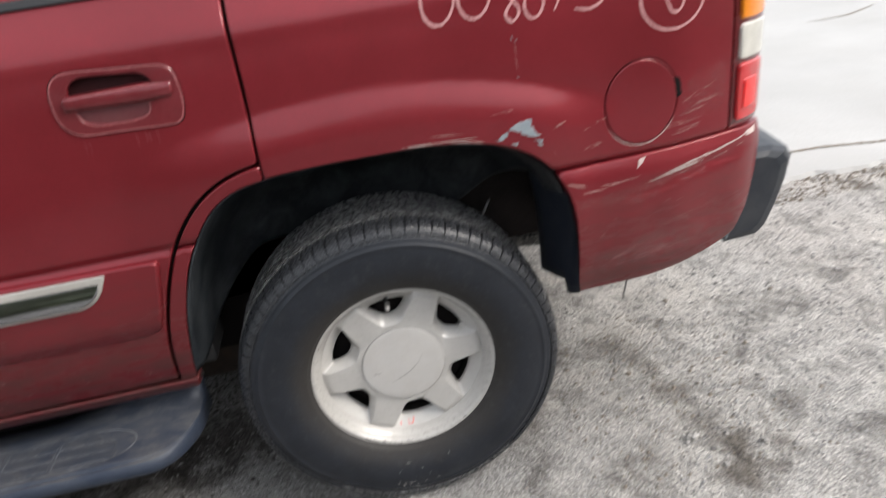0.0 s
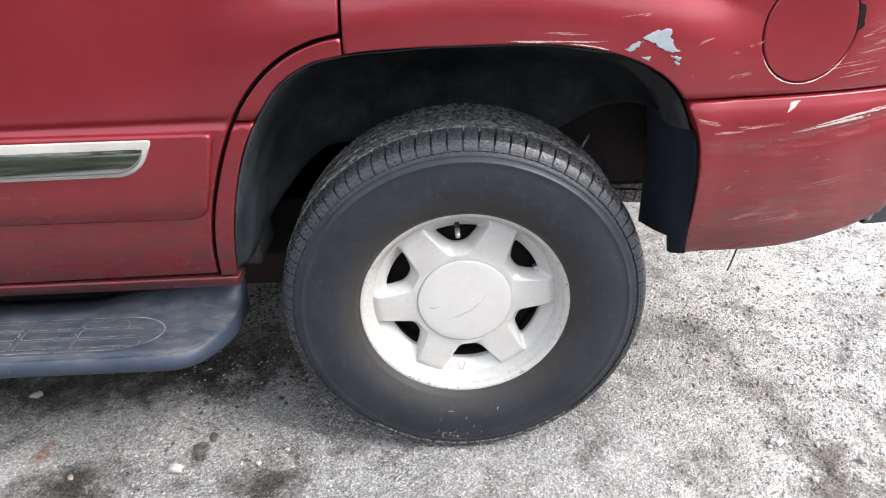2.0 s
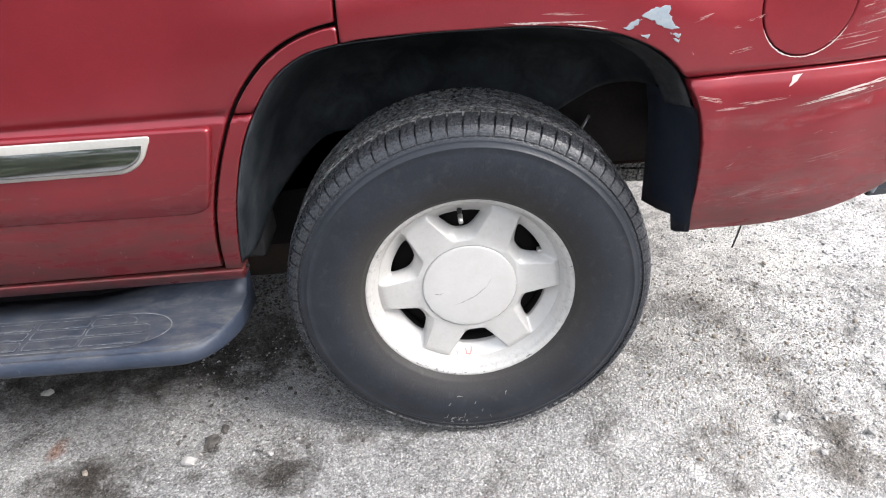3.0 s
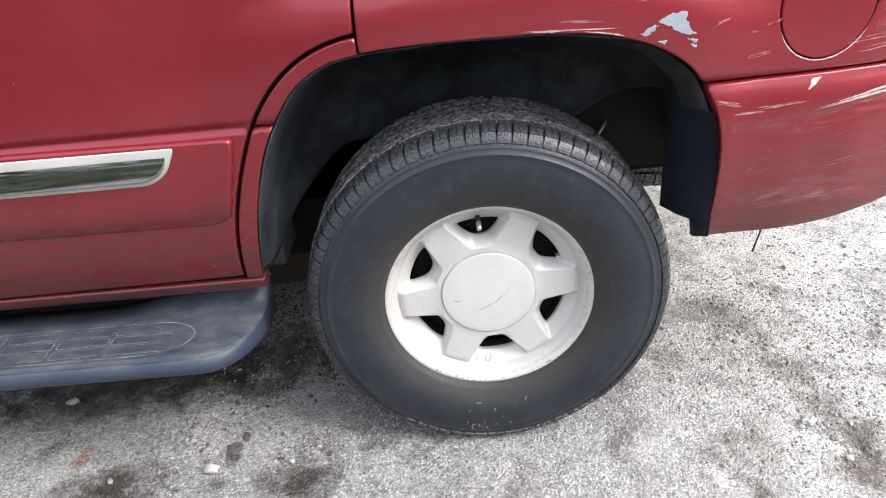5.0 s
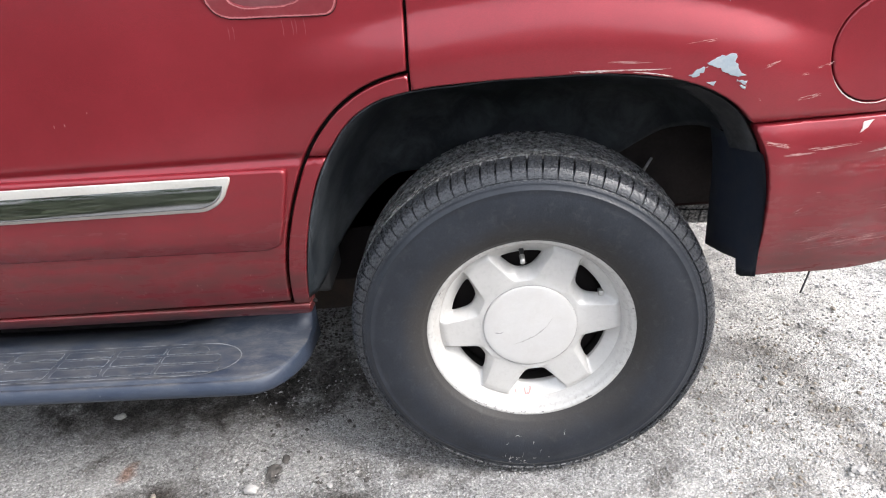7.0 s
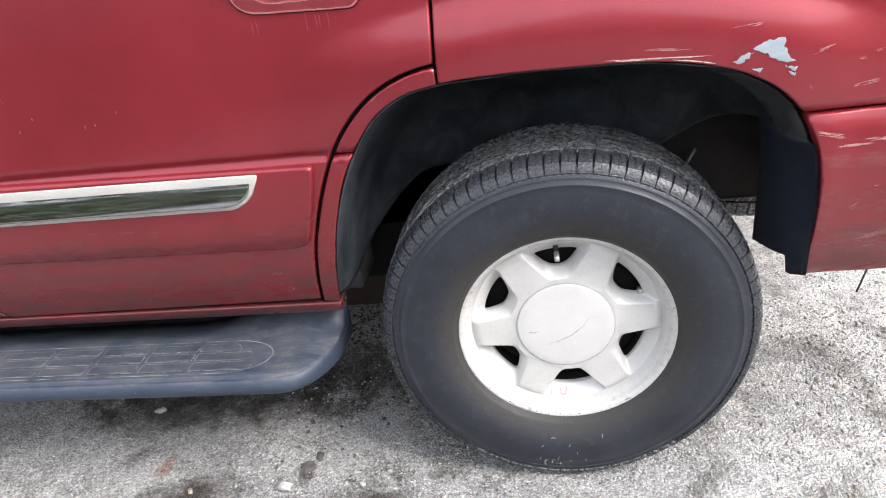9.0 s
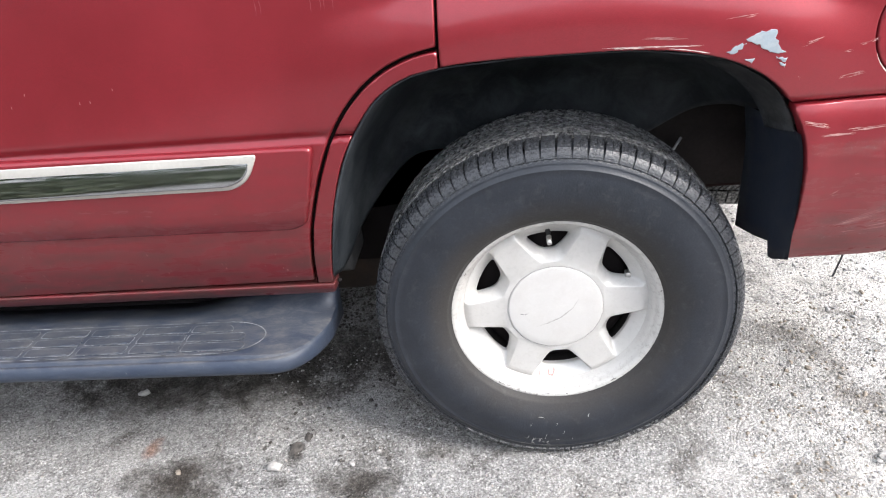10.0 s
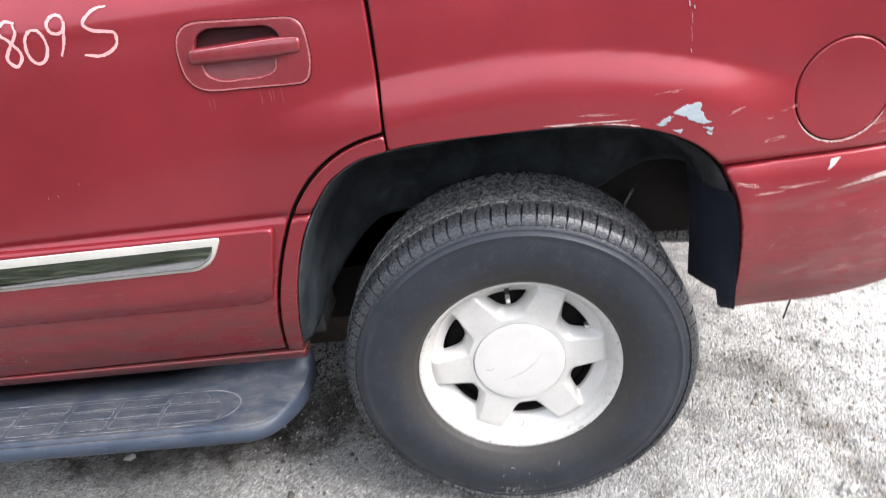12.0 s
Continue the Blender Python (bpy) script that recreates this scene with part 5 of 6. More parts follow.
def running_board():
    secs = []
    for x in list(np.linspace(-2.3, -0.62, 24)) + list(-0.60 + 0.1190 * np.sin(np.linspace(0.02, math.pi / 2, 24))):
        t = np.clip((x + 0.60) / 0.126, 0, 1)
        out = -0.086 + 0.228 * (1 - max(0.0, 1 - t ** 2.7) ** 0.46)
        drop = 0.006 * t * t
        k = ease(-0.84, -0.52, x)
        r1 = 0.145
        w = r1 - out
        low = [(0.275, 0.343), (0.231, 0.352), (0.206, 0.359), (0.190, 0.3635), (0.179, 0.3665), (0.168, 0.3692)]
        high = [(0.275, 0.428), (0.231, 0.426), (0.218, 0.419), (0.199, 0.399), (0.184, 0.384), (0.164, 0.374)]
        ridge = [(a[0] + (e[0] - a[0]) * k, a[1] + (e[1] - a[1]) * k) for a, e in zip(low, high)]
        top = [(0.150, 0.3708), (0.050, 0.370), (0.026, 0.3695), (0.0195, 0.3690), (0.0182, 0.3600 + 0.0080 * k * k), (0.0152, 0.3600 + 0.0075 * k * k), (0.0130, 0.3670), (0.008, 0.3645), (0.002, 0.356), (0.0, 0.344), (0.006, 0.333), (0.03, 0.321), (0.275, 0.312)]
        secs.append([(x, out + f / 0.231 * w, z - drop * (z > 0.33)) for f, z in ridge + top])
    step = part("running_board", loft(secs), STEPMAT, SUV, "scuffed dark grey plastic running board with tread pads")
    flat = lambda a, c: np.full(np.shape(a), -0.3705)
    rows = ((0.020, 0.044), (-0.012, 0.013), (-0.046, -0.019))
    for r, (y0, y1) in enumerate(rows):
        x1 = (-0.684, -0.654, -0.646)[r]
        x = x1
        first = True
        while x > -2.2:
            long = (0.095, 0.125, 0.132)[r] if first else 0.105
            loop = rounded([(x - long, y0), (x, y0), (x - (0.012 if first and r == 0 else 0), y1), (x - long, y1)], [0.006, 0.012 if first else 0.006, 0.02 if first else 0.006, 0.006], 4)
            part("tread_pad", sheet(loop, flat, (), 0.02, (), 0.0015, 0.004, -0.0022, "z", 0.02), PADMAT, step)
            if x > -1.5:
                ring = loop + [loop[0]]
                part("pad_edge", ribbon(ring, 0.0024, flat, 0.0016, 0.9, int(-x * 100), "z", 1.0), PADEDGE, step)
            x = (-0.786 if first else x - 0.117)
            first = False
    arc = [(-2.2, 0.055)] + [(-0.704 + 0.095 * math.sin(a), -0.001 + 0.056 * math.cos(a)) for a in np.linspace(0, math.pi, 22)] + [(-2.2, -0.057)]
    part("tread_border", ribbon(arc, 0.0026, flat, 0.0016, 0.4, 0, "z", 1.0), PADEDGE, step)


running_board()


# ---- wheels ----
PITCH = 80
TYRE_STEP = 2 * math.pi / PITCH
SHOULDER = [(0.3490, 0.1165), (0.3500, 0.1210), (0.3560, 0.1192), (0.3618, 0.1154), (0.3668, 0.1100), (0.3708, 0.1024), (0.3738, 0.0925), (0.3757, 0.0820), (0.3768, 0.0710), (0.3660, 0.0700), (0.3620, 0.1000)]


def arc_block(bm, ridge, a0, a1, skew=0.0, n=2):
    """A tread block: its section (radius, y) swept between two angles, pushed askew across its width."""
    lo, hi = min(y for _, y in ridge), max(y for _, y in ridge)
    secs = []
    for i in range(n + 1):
        a = a0 + (a1 - a0) * i / n
        secs.append([(r * math.cos(b), y, r * math.sin(b)) for r, y, b in ((r, y, a + skew * ((y - lo) / (hi - lo) - 0.5)) for r, y in ridge)])
    return loft(secs, bm)


def settle(bm):
    """Flattens the tyre where it stands and lets its wall bulge there."""
    for v in bm.verts:
        r = math.hypot(v.co.x, v.co.z)
        down = -v.co.z / max(r, 1e-6)
        if down > 0.85:
            v.co.y *= 1 + 0.035 * float(ease(0.85, 1.0, down)) * min(1.0, max(0, (r - 0.22) / 0.1))
        v.co.z = max(v.co.z, -0.3742 + 0.0015 * noise.noise(v.co * 40))


def shoulder_angles(i):
    """The two halves of a shoulder block, a thin sipe between them."""
    return [(i * TYRE_STEP + TYRE_STEP * k, i * TYRE_STEP + TYRE_STEP * (k + 0.42)) for k in (0.0, 0.435)]


def standing(a):
    """Whether a block at this angle is near the ground."""
    return math.sin(a) < -0.80


def tyre_mesh(seg=180):
    half = [(0.205, -0.083), (0.211, -0.094), (0.217, -0.103), (0.224, -0.1110), (0.2245, -0.1122), (0.228, -0.1140), (0.240, -0.1218), (0.258, -0.1286), (0.275, -0.1318), (0.290, -0.1326), (0.305, -0.1318), (0.318, -0.1298), (0.3290, -0.1271), (0.3296, -0.1275), (0.3312, -0.1270), (0.3318, -0.1263), (0.338, -0.1238), (0.3395, -0.1230), (0.3408, -0.1229), (0.3430, -0.1219), (0.3440, -0.1211), (0.3462, -0.1202), (0.352, -0.1150), (0.360, -0.1080), (0.365, -0.095), (0.3675, -0.080), (0.3685, -0.050)]
    prof = half + [(0.369, 0.0)] + [(r, -y) for r, y in half[::-1]]
    bm = lathe(prof, seg)
    settle(bm)
    bmesh.ops.recalc_face_normals(bm, faces=bm.faces)
    me = bpy.data.meshes.new("tyre")
    bm.to_mesh(me)
    bm.free()
    me.materials.append(RUBBER)
    return me


def tread_mesh(upper_outer):
    """The tread's blocks in one mesh; the outer shoulder's upper blocks only where asked."""
    bm = bmesh.new()
    rnd = random.Random(2)
    for side_ in (-1, 1):
        for i in range(PITCH):
            for a0, a1 in shoulder_angles(i):
                if side_ > 0 or upper_outer or standing(a0):
                    arc_block(bm, [(r, side_ * y) for r, y in SHOULDER], a0, a1, side_ * 0.016)
    for row, (y0, y1) in enumerate(((-0.065, -0.046), (-0.040, -0.016), (-0.010, 0.014), (0.020, 0.042), (0.048, 0.065))):
        for i in range(PITCH):
            a = (i + 0.37 * row) * TYRE_STEP
            for q0, q1 in ((0.0, 0.40), (0.50, 0.88)):
                k = 0.0005 * rnd.uniform(-1, 1)
                arc_block(bm, [(0.367, y0), (0.3772 + k, y0), (0.3780 + k, (y0 + y1) / 2), (0.3772 + k, y1), (0.367, y1)], a + q0 * TYRE_STEP, a + q1 * TYRE_STEP, (0.052 if row % 2 else -0.052), 1)
    settle(bm)
    bmesh.ops.recalc_face_normals(bm, faces=bm.faces)
    me = bpy.data.meshes.new("tread")
    bm.to_mesh(me)
    bm.free()
    me.materials.append(TREAD)
    return me


def shoulder_rib_mesh():
    """A castellated ridge at the top of the sidewall and the fine ribs on the flanks of the shoulder blocks."""
    bm = bmesh.new()
    def bar(r0, y0, r1, y1, a0, a1, proud=0.0008):
        arc_block(bm, [(r0, y0 + 0.002), (r0, y0 - proud), (r1, y1 - proud), (r1, y1 + 0.002)], a0, a1, 0, 1)
    for i in range(PITCH):
        a = i * TYRE_STEP
        for k in range(2):
            b = a + k * TYRE_STEP * 0.5
            bar(0.3462, -0.1203, 0.3488, -0.1186, b, b + TYRE_STEP * 0.30, 0.0006)
            bar(0.3438, -0.1213, 0.3450, -0.1207, b + TYRE_STEP * 0.29, b + TYRE_STEP * 0.51, 0.0005)
        for a0, a1 in shoulder_angles(i):
            for row, (r0, y0, r1, y1) in enumerate(((0.3512, -0.1208, 0.3530, -0.1199), (0.3546, -0.1193, 0.3564, -0.1185), (0.3580, -0.1178, 0.3598, -0.1169), (0.3614, -0.1154, 0.3632, -0.1137))):
                bar(r0, y0, r1, y1, a0 + 0.001, a1 - (0.001 if row % 2 else 0.006))
    settle(bm)
    bmesh.ops.recalc_face_normals(bm, faces=bm.faces)
    me = bpy.data.meshes.new("shoulder_ribs")
    bm.to_mesh(me)
    bm.free()
    me.materials.append(LUG)
    return me


SPOKE_TURN = 64.4


def rim_mesh(seg=144):
    bm = lathe([(0.205, -0.080), (0.213, -0.0890), (0.2170, -0.0950), (0.2182, -0.0980), (0.2175, -0.1003), (0.2150, -0.1012), (0.2110, -0.1002), (0.2070, -0.0970), (0.2046, -0.0925), (0.2032, -0.0875), (0.2005, -0.0838),
                (0.1975, -0.0795), (0.1942, -0.0725), (0.1915, -0.0660)], seg)
    face, back = -0.0725, -0.0475
    root, tip, rin, rout = 0.0360, 0.0262, 0.1120, 0.1915
    radii = [0.1120, 0.124, 0.138, 0.152, 0.166, 0.174, 0.180, 0.1845, 0.1878, 0.1900, 0.1915]
    spoke_y = lambda r: face + 0.0065 * ease(0.1770, 0.1925, r) ** 1.2
    loops, fill = [], []
    for w in range(6):
        mid = radians(SPOKE_TURN + 30 + 60 * w)

        def corner(f, r0, r1, sgn, grow):
            """A point on the edge of the spoke on one side of the window."""
            r = r0 + (r1 - r0) * f
            half = root + (tip - root) * f + grow + 0.0045 * max(0.0, (f - 0.86) / 0.14) ** 2
            spoke = mid + sgn * radians(30)
            s = math.sqrt(max(0, r * r - half * half))
            u, t = (math.cos(spoke), math.sin(spoke)), (math.sin(spoke) * sgn, -math.cos(spoke) * sgn)
            return (u[0] * s + t[0] * half, u[1] * s + t[1] * half)

        def window(grow, r0, r1, smooth=0):
            fs = [(r - rin) / (rout - rin) for r in radii]
            out = [corner(f, r0, r1, -1, grow) for f in fs]
            a0, a1 = math.atan2(out[-1][1], out[-1][0]), math.atan2(*corner(1, r0, r1, 1, grow)[::-1])
            turn = (a1 - a0 + math.pi) % (2 * math.pi) - math.pi
            out += [(r1 * math.cos(a0 + turn * i / 12), r1 * math.sin(a0 + turn * i / 12)) for i in range(1, 12)]
            out += [corner(f, r0, r1, 1, grow) for f in reversed(fs)]
            p, q = np.array(out[-1]), np.array(out[0])
            out += [tuple(p + (q - p) * i / 6) for i in range(1, 6)]
            for _ in range(smooth):
                Q = np.array(out)
                out = [tuple(v) for v in (np.roll(Q, 1, 0) + 2 * Q + np.roll(Q, -1, 0)) / 4]
            return out
        A = window(0.0, rin, rout)
        B = window(0.0022, rin + 0.002, rout - 0.0004, 1)
        C = window(0.0115, rin + 0.014, 0.1690, 5)
        D = window(0.0130, rin + 0.016, 0.1675, 5)
        loops.append(A)
        height = lambda x, z, deep: spoke_y(math.hypot(x, z)) + deep * (1 - ease(0.180, 0.1905, math.hypot(x, z)))
        loft([[(x, height(x, z, 0), z) for x, z in A], [(x, height(x, z, 0.0018), z) for x, z in B], [(x, back - 0.0015, z) for x, z in C], [(x, back + 0.001, z) for x, z in D], [(x, back + 0.010, z) for x, z in D]], bm, caps=False)
        spoke = mid + radians(30)
        for r in radii[1:-1]:
            wide = math.asin((root + (tip - root) * (r - rin) / (rout - rin)) / r)
            fill += [(r * math.cos(spoke + wide * k), r * math.sin(spoke + wide * k)) for k in (-0.7, -0.35, 0, 0.35, 0.7)]
    rim = [(rout * math.cos(a), rout * math.sin(a)) for a in np.linspace(0, 2 * math.pi, 144, endpoint=False)]
    L = [np.array(q) for q in loops]
    P, cons, base = [], [], 0
    for q in [np.array(rim)] + L:
        P += list(q)
        cons += [(base + i, base + (i + 1) % len(q)) for i in range(len(q))]
        base += len(q)
    P += fill
    v2, _, tris, *_ = geometry.delaunay_2d_cdt([Vector(p) for p in P], cons, [], 0, 1e-7)
    V = np.array([(p.x, p.y) for p in v2])
    T = np.array([t for t in tris if len(t) == 3])
    mid = V[T].mean(1)
    keep = (np.hypot(mid[:, 0], mid[:, 1]) < rout)
    for q in L:
        keep &= ~inside(mid, [q])
    verts = [bm.verts.new((x, spoke_y(math.hypot(x, z)), z)) for x, z in V]
    for t in T[keep]:
        bm.faces.new([verts[i] for i in t])
    bmesh.ops.remove_doubles(bm, verts=bm.verts, dist=0.00005)
    bmesh.ops.recalc_face_normals(bm, faces=bm.faces)
    me = bpy.data.meshes.new("wheel")
    bm.to_mesh(me)
    bm.free()
    me.materials.append(ALLOY)
    for p in me.polygons:
        p.use_smooth = True
    me.set_sharp_from_angle(angle=radians(36))
    return me


def cap_mesh():
    return lathe([(0.0985, -0.066), (0.0985, -0.0735), (0.0975, -0.0750), (0.0950, -0.0757), (0.080, -0.0768), (0.05, -0.0780), (0.02, -0.0786), (0.0004, -0.0787)], 72)


def build_wheels():
    tyre, rim, tread, whole = tyre_mesh(), rim_mesh(), tread_mesh(False), tread_mesh(True)
    flat = lambda x, z: np.full(np.shape(x), -0.0787) + (np.hypot(x, z) / 0.095) ** 2 * 0.0030
    wheel = part("wheel", rim, None, SUV, "silver painted six-spoke alloy wheel")
    wheel.location = (0, 0.1275, 0.375)
    part("tyre", tyre, None, wheel, "black all-terrain tyre with a dusty sidewall")
    tagged(part("tread", tread, None, wheel, "worn dusty tread ribs with painted glints", smooth=False), kind="stuff")
    bm = arc_block(bmesh.new(), [(r, -y) for r, y in SHOULDER], 0.0, TYRE_STEP * 0.42, -0.016)
    lug = bpy.data.meshes.new("tread_block")
    bm.to_mesh(lug)
    bm.free()
    lug.materials.append(LUG)
    tagged(part("shoulder_ribs", shoulder_rib_mesh(), None, wheel, "fine moulded ribs below the tread", smooth=False), kind="stuff")
    for i in range(PITCH):
        for a0, a1 in shoulder_angles(i):
            if not standing(a0):
                part("tread_block", lug, None, wheel, smooth=False).rotation_euler = (0, -a0, 0)
    part("centre_cap", cap_mesh(), CAPMAT, wheel, "plain silver centre cap with a curved scuff")
    bm = bmesh.new()
    disc(bm, 0.0991, -0.0724, 64, True)
    lathe([(0.0991, -0.0724), (0.0991, -0.0732)], 64, bm=bm)
    part("cap_groove", bm, GAP, wheel)
    # black disc added behind the spokes to make the windows look deep
    bm = lathe([(0.165, 0.03), (0.165, -0.012), (0.155, -0.018), (0.10, -0.018), (0.0004, -0.018)], 64)
    part("window_backing", bm, GAP, wheel)
    # barrel coloured near-black: the shade behind the spokes is in its colour
    part("barrel", lathe([(0.1690, -0.0400), (0.1680, -0.030), (0.170, 0.06), (0.19, 0.08), (0.205, 0.085)], 96), BARREL_DARK, wheel, "inner barrel coloured black behind the spoke windows")
    a = radians(94)
    part("valve_stem", tube([(0.176 * math.cos(a), -0.046, 0.176 * math.sin(a)), (0.172 * math.cos(a), -0.058, 0.172 * math.sin(a)), (0.168 * math.cos(a), -0.066, 0.168 * math.sin(a)), (0.166 * math.cos(a), -0.074, 0.166 * math.sin(a))], [0.006, 0.005, 0.0035, 0.0035], 10), SEAL, wheel)
    part("valve_cap", tube([(0.167 * math.cos(a), -0.068, 0.167 * math.sin(a)), (0.160 * math.cos(a), -0.086, 0.160 * math.sin(a))], [0.0052, 0.0048], 12), STEEL, wheel, "pale metal valve cap")
    bm = bmesh.new()
    block(bm, (0.146, -0.050, 0.036), (0.157, -0.034, 0.062), 0.002)
    part("balance_weight", bm, STEEL, wheel, "stick-on metal balance weight")
    scuff = [(-0.042, -0.044), (-0.02, -0.036), (0.01, -0.022), (0.035, 0.0), (0.048, 0.022)]
    part("scuff", ribbon(scuff, 0.0026, flat, 0.0003, 0.9, 4, "y", 0.1), GRIME, wheel)
    part("scuff", ribbon(scuff[1:4], 0.0011, flat, 0.0005, 0.9, 6, "y", 0.1), SCUFF, wheel)
    part("scuff", ribbon([(-0.075, -0.010), (-0.062, -0.012), (-0.055, -0.008)], 0.002, flat, 0.0004, 0.9, 5, "y", 0.1), SCUFF, wheel)
    cone = lambda x, z: np.interp(np.hypot(x, z), (0.169, 0.1912), (-0.0475, -0.0657))
    for k, line in enumerate(([(-0.036, -0.173), (-0.035, -0.185)], [(-0.016, -0.175), (-0.014, -0.186), (-0.006, -0.187), (-0.002, -0.176), (-0.004, -0.171)])):
        part("marker_stroke", ribbon(line, 0.0030, cone, 0.0016, 0.4, k, "y", 0.6), PINKMARK, wheel)
    # curb rash on the rim's edge
    lipy = lambda x, z: np.interp(np.hypot(x, z), (0.2045, 0.2068, 0.211, 0.215, 0.2175), (-0.0915, -0.0965, -0.1002, -0.1012, -0.1003))
    rnd = random.Random(8)
    for k in range(64):
        a = radians((rnd.uniform(232, 262), rnd.gauss(245, 5), rnd.gauss(149, 2.5), rnd.uniform(200, 300), rnd.uniform(0, 360))[(0, 1, 2, 0, 3, 1, 4)[k % 7]])
        r = rnd.uniform(0.208, 0.2178)
        sweep = rnd.uniform(0.012, 0.055)
        line = [((r + rnd.uniform(-0.0012, 0.0012)) * math.cos(a + sweep * i / 4), (r + rnd.uniform(-0.0012, 0.0012)) * math.sin(a + sweep * i / 4)) for i in range(5)]
        part("curb_rash", ribbon(line, rnd.uniform(0.0008, 0.0026), lipy, 0.0004, 0.9, k, "y", 0.1), (RASH, GRIME, SCUFF, RASH, SCUFF)[k % 5], wheel)
    # faint raised bars where the sidewall lettering cannot be read
    wall = lambda x, z: np.interp(np.hypot(x, z), (0.24, 0.258, 0.275, 0.29, 0.305, 0.318), (-0.1225, -0.1290, -0.1320, -0.1328, -0.1320, -0.1298))
    for a0, count, r0, r1, gap in ((118, 12, 0.288, 0.308, 4.0), (58, 9, 0.268, 0.290, 3.4), (330, 6, 0.29, 0.308, 4.2), (215, 9, 0.285, 0.303, 4.0)):
        for i in range(count):
            a = radians(a0 - gap * i)
            line = [(r * math.cos(a), r * math.sin(a)) for r in (r0, (r0 + r1) / 2, r1)]
            part("sidewall_bar", ribbon(line, 0.0075 if i % 3 else 0.011, wall, 0.0010, 0.1, i, "y", 0.9), RUBBER, wheel)
    # raised mould lines on the sidewall: stepped borders and short dashes
    for a0, a1, r0, r1 in ((206, 226, 0.252, 0.300), (210, 222, 0.262, 0.288), (338, 362, 0.258, 0.305), (344, 356, 0.270, 0.292), (20, 44, 0.262, 0.308), (146, 168, 0.262, 0.306), (288, 306, 0.262, 0.300)):
        b0, b1 = radians(a0), radians(a1)
        line = [(r0 * math.cos(b0), r0 * math.sin(b0)), (r1 * math.cos(b0), r1 * math.sin(b0))] + [(r1 * math.cos(b0 + (b1 - b0) * i / 8), r1 * math.sin(b0 + (b1 - b0) * i / 8)) for i in range(1, 9)] + [((r0 + 0.012) * math.cos(b1), (r0 + 0.012) * math.sin(b1))]
        part("mould_line", ribbon(line, 0.0016, wall, 0.00025, 0.2, a0, "y", 0.7), RUBBER, wheel)
    for i in range(72):
        if rnd.random() < 0.7:
            a = radians(5 * i)
            line = [(0.264 * math.cos(a + 0.055 * k / 3), 0.264 * math.sin(a + 0.055 * k / 3)) for k in range(4)]
            part("mould_dash", ribbon(line, 0.0014, wall, 0.0006, 0.2, i, "y", 0.7), RUBBER, wheel)
    # dried mud scratches low on the sidewall
    for k in range(22):
        a = radians(rnd.uniform(236, 296) if k < 8 else rnd.gauss(264, 3.5))
        r = rnd.uniform(0.25, 0.335) if k < 8 else rnd.uniform(0.305, 0.338)
        line = [(r * math.cos(a) + rnd.uniform(0, 0.012) * i / 3, r * math.sin(a) + rnd.uniform(-0.006, 0.012) * i / 3) for i in range(4)]
        deep = lambda x, z: np.interp(np.hypot(x, z), (0.24, 0.258, 0.275, 0.29, 0.305, 0.318, 0.33, 0.34), (-0.1225, -0.1290, -0.1320, -0.1328, -0.1320, -0.1312, -0.129, -0.127)) * 1.035
        part("mud_fleck", ribbon(line, rnd.uniform(0.0008, 0.0014), deep, 0.0008, 0.9, k, "y", 0.1), STONE, wheel)
    for x, y, turn in ((-2.946, 0.1275, 0), (0, 1.8725, 180), (-2.946, 1.8725, 180)):
        other = part("wheel", rim, None, SUV)
        other.matrix_basis = pose(x, y, 0.375, 0, 0, turn)
        part("tyre", tyre, None, other)
        tagged(part("tread", whole, None, other, smooth=False), kind="stuff")
        part("centre_cap", bpy.data.meshes[bpy.data.objects["centre_cap"].data.name], None, other)
    spare = part("spare_tyre", tyre, None, SUV, "black spare tyre slung flat under the rear floor")
    tagged(part("tread", whole, None, spare, smooth=False), kind="stuff")
    spare.matrix_basis = pose(0.58, 0.99, 0.428, 90, 0, 0)


build_wheels()


# ---- loose things on the ground, and the surroundings ----
def not_far(x, y, rng):
    """Denser in front of the car, thinner under it."""
    return rng.random(len(x)) < np.where(y > 0.5, 0.55, 1.0)


stone_field("gravel", 120000, (-1.65, 1.7, -0.5, 1.1), (0.0008, 0.0042), 1, "loose pale and dark grit over the yard", GRIT, not_far)
stone_field("gravel", 9000, (0.6, 3.2, -0.2, 1.9), (0.003, 0.009), 2, "coarser loose grit at the edge of the yard", GRIT)
def under_body(x, y, rng):
    """Thick under the body, thinning out towards the open yard."""
    return rng.random(len(x)) < (0.06 + 0.94 * ease(0.16, 0.42, y)) * ease(-0.84, -0.62, x)


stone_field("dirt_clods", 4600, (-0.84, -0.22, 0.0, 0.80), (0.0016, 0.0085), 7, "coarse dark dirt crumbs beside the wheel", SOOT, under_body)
stone_field("gravel", 1500, (-0.80, -0.22, -0.05, 0.80), (0.002, 0.0065), 9, "coarser pale bits beside the wheel", GRIT)
stone_field("gravel", 800, (-0.76, -0.24, 0.03, 0.62), (0.0018, 0.0058), 19, "pale stone bits among the dark dirt", PALEBITS)
stone_field("dirt_clods", 900, (0.40, 1.05, -0.15, 0.60), (0.002, 0.008), 8, "small brown dirt crumbs behind the wheel", CLOD)
stone_field("dirt_clods", 4200, (0.9, 4.2, 1.14, 1.42), (0.003, 0.012), 5, "brown dirt and crumbled bits along the slab's edge", CLOD)
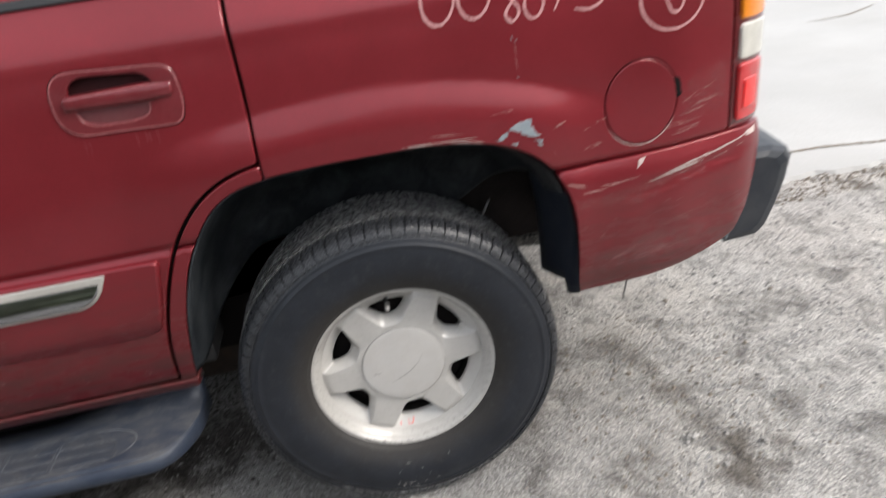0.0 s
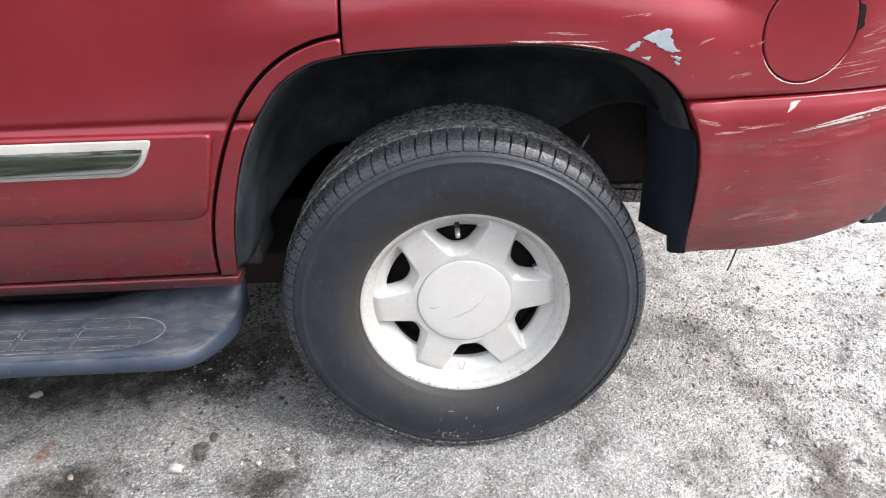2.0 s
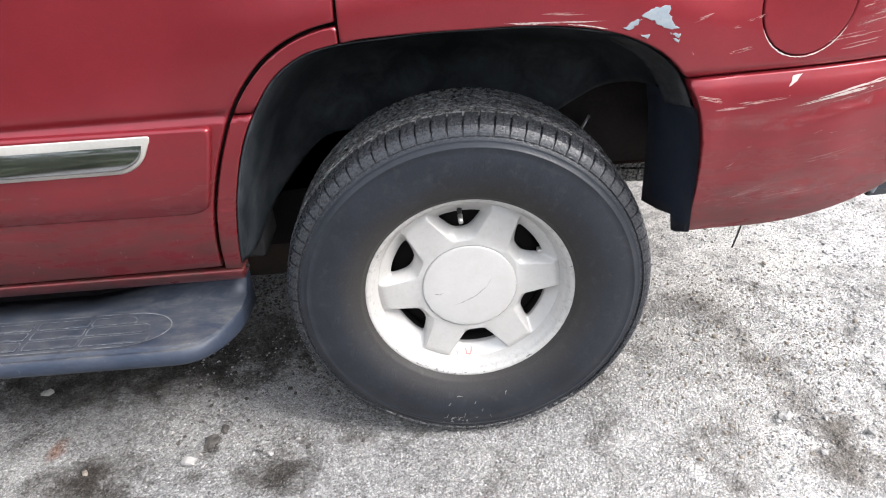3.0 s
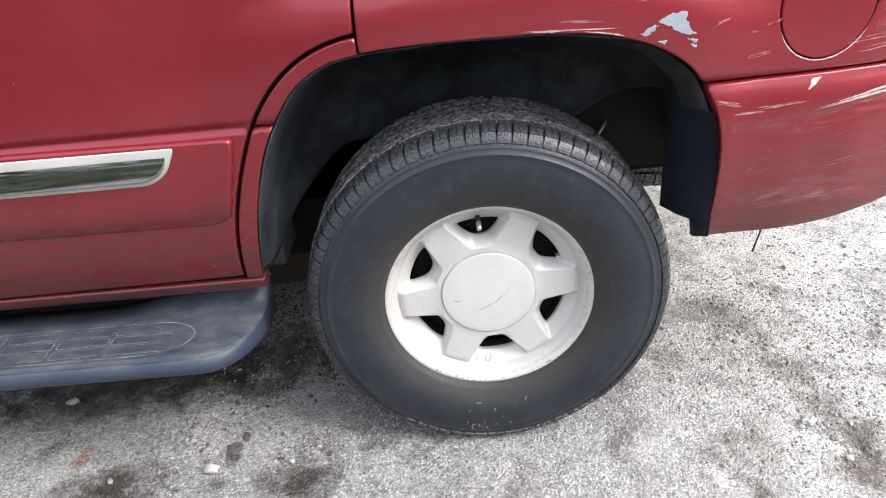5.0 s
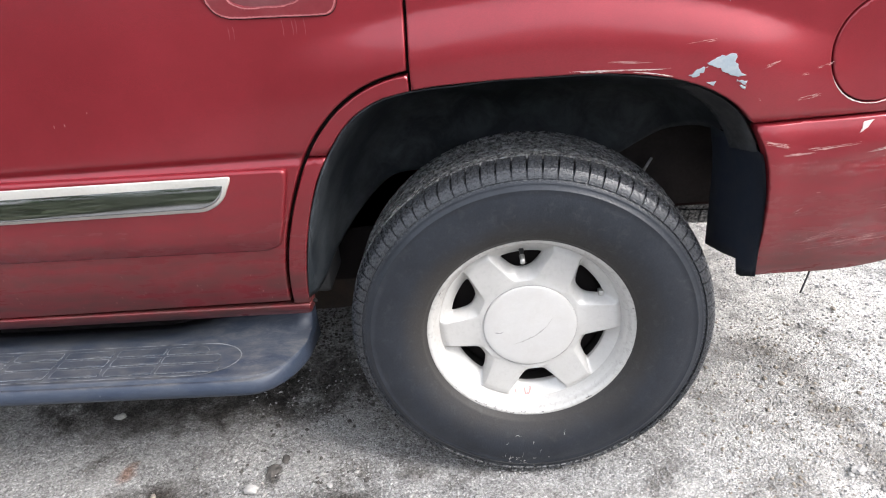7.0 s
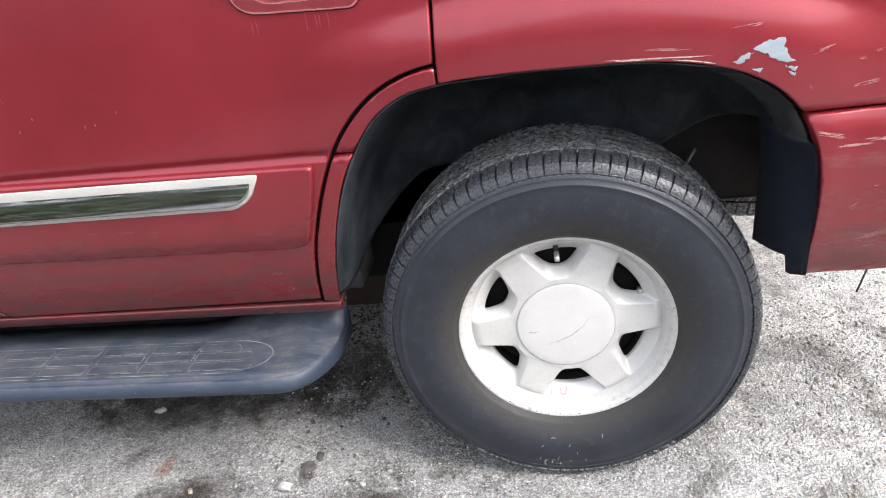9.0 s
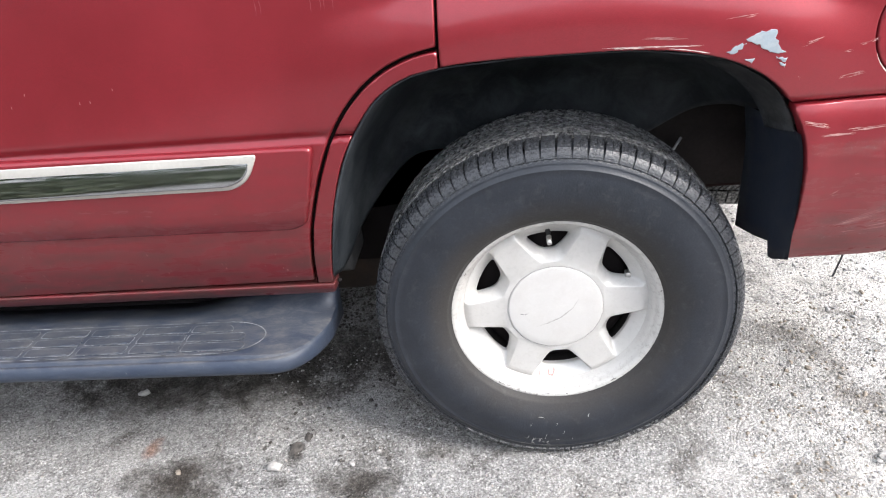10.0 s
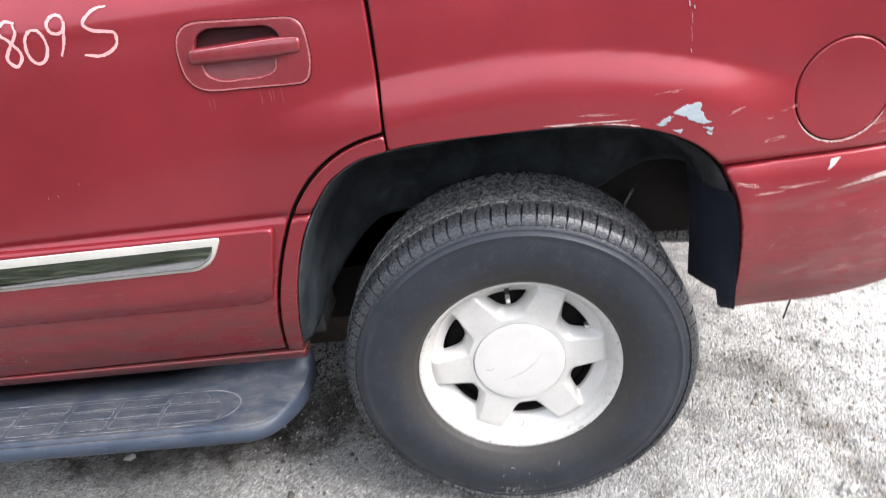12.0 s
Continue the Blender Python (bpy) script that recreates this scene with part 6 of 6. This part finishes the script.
for k, (x, y, s, m) in enumerate(((-0.664, -0.015, 0.019, STONE), (0.705, -0.018, 0.016, STONE), (-0.478, -0.007, 0.010, STONE), (-1.119, 0.267, 0.014, STONE), (-0.284, -0.046, 0.008, STONE), (0.732, -0.129, 0.010, STONE),
                                  (-0.900, -0.020, 0.008, CLOD), (0.753, 0.184, 0.009, CLOD), (0.83, 0.12, 0.008, CLOD), (0.63, 0.31, 0.007, CLOD), (0.95, 0.62, 0.010, CLOD), (1.30, 0.55, 0.010, CLOD), (0.79, -0.03, 0.009, STONE),
                                  (0.68, -0.03, 0.008, STONE), (-0.42, 0.03, 0.007, STONE), (-0.40, -0.02, 0.006, STONE), (1.05, 0.30, 0.008, CLOD), (0.86, -0.09, 0.012, STONE), (1.12, 0.05, 0.007, CLOD), (0.66, 0.28, 0.010, CLOD), (0.72, 0.24, 0.007, CLOD))):
    stone("stone", x, y, s, m, "pale rounded stone on the gravel" if m is STONE else "brown clod of dirt on the gravel", k)


stone("dirt_clod", -0.628, 0.045, 0.024, SOOT, "dark crumbled dirt clod beside a pale stone", 41, "dark clods on the gravel", 0.3)
stone("dirt_clod", -0.606, 0.085, 0.013, SOOT, "dark crumbled dirt clod beside a pale stone", 42, "dark clods on the gravel", 0.4)


def surroundings():
    """Rough grass and a far belt of trees behind the camera, which the chrome and paint mirror."""
    rnd = random.Random(6)
    xs, ys = np.arange(-40, 41, 0.8), np.arange(-20, -2.3, 0.6)
    V = [(x, y + (0.9 * float(ease(-1.7, -2.8, x)) - 1.6 * max(0.0, 2.3 - abs(x - 0.5))) * (y + 20) / 17.6, 0.02 + 0.05 * noise.noise((x * 0.9, y * 0.9, 0)) + 0.02) for y in ys for x in xs]
    w = len(xs)
    F = [(j * w + i, j * w + i + 1, (j + 1) * w + i + 1, (j + 1) * w + i) for j in range(len(ys) - 1) for i in range(w - 1)]
    for k in range(7000):
        x, y = rnd.uniform(-14, 6), -1.7 - 11 * rnd.random() ** 1.5
        if y > -2.4 - 1.6 * max(0.0, 2.3 - abs(x - 0.5)) + 0.8 * float(ease(-1.7, -2.8, x)):
            continue
        h, a = rnd.uniform(0.06, 0.26), rnd.uniform(0, math.pi)
        dx, dy, b = 0.09 * math.cos(a), 0.09 * math.sin(a), len(V)
        V += [(x - dx, y - dy, 0.02), (x + dx, y + dy, 0.02), (x + rnd.uniform(-0.1, 0.1), y + rnd.uniform(-0.1, 0.1), h)]
        F.append((b, b + 1, b + 2))
    me = bpy.data.meshes.new("grass")
    me.from_pydata(V, [], F)
    tagged(part("grass", me, GRASSMAT), "rough dull green grass beside the yard", "grass", kind="stuff")
    V, F = [], []
    for k in range(7000):
        x = rnd.uniform(-45, 45)
        h = 5.0 + 1.2 * float(ease(-3, -9, x)) + 2.2 * noise.noise((x * 0.25, 0, 0))
        z, y = h * rnd.random() ** 0.8, -17 + rnd.uniform(-2.5, 2.5)
        c, s = Vector((x, y, z)), rnd.uniform(0.25, 0.6)
        q = Euler((rnd.uniform(0, 6), rnd.uniform(0, 6), rnd.uniform(0, 6))).to_matrix()
        b = len(V)
        V += [tuple(c + q @ Vector(p) * s) for p in ((-1, 0, 0), (0, -0.6, 0.1), (1, 0, 0), (0, 0.6, 0.1))]
        F.append((b, b + 1, b + 2, b + 3))
    me = bpy.data.meshes.new("far_trees")
    me.from_pydata(V, [], F)
    tagged(part("far_trees", me, LEAFMAT, smooth=False), "distant belt of green trees", "trees", kind="stuff")


surroundings()
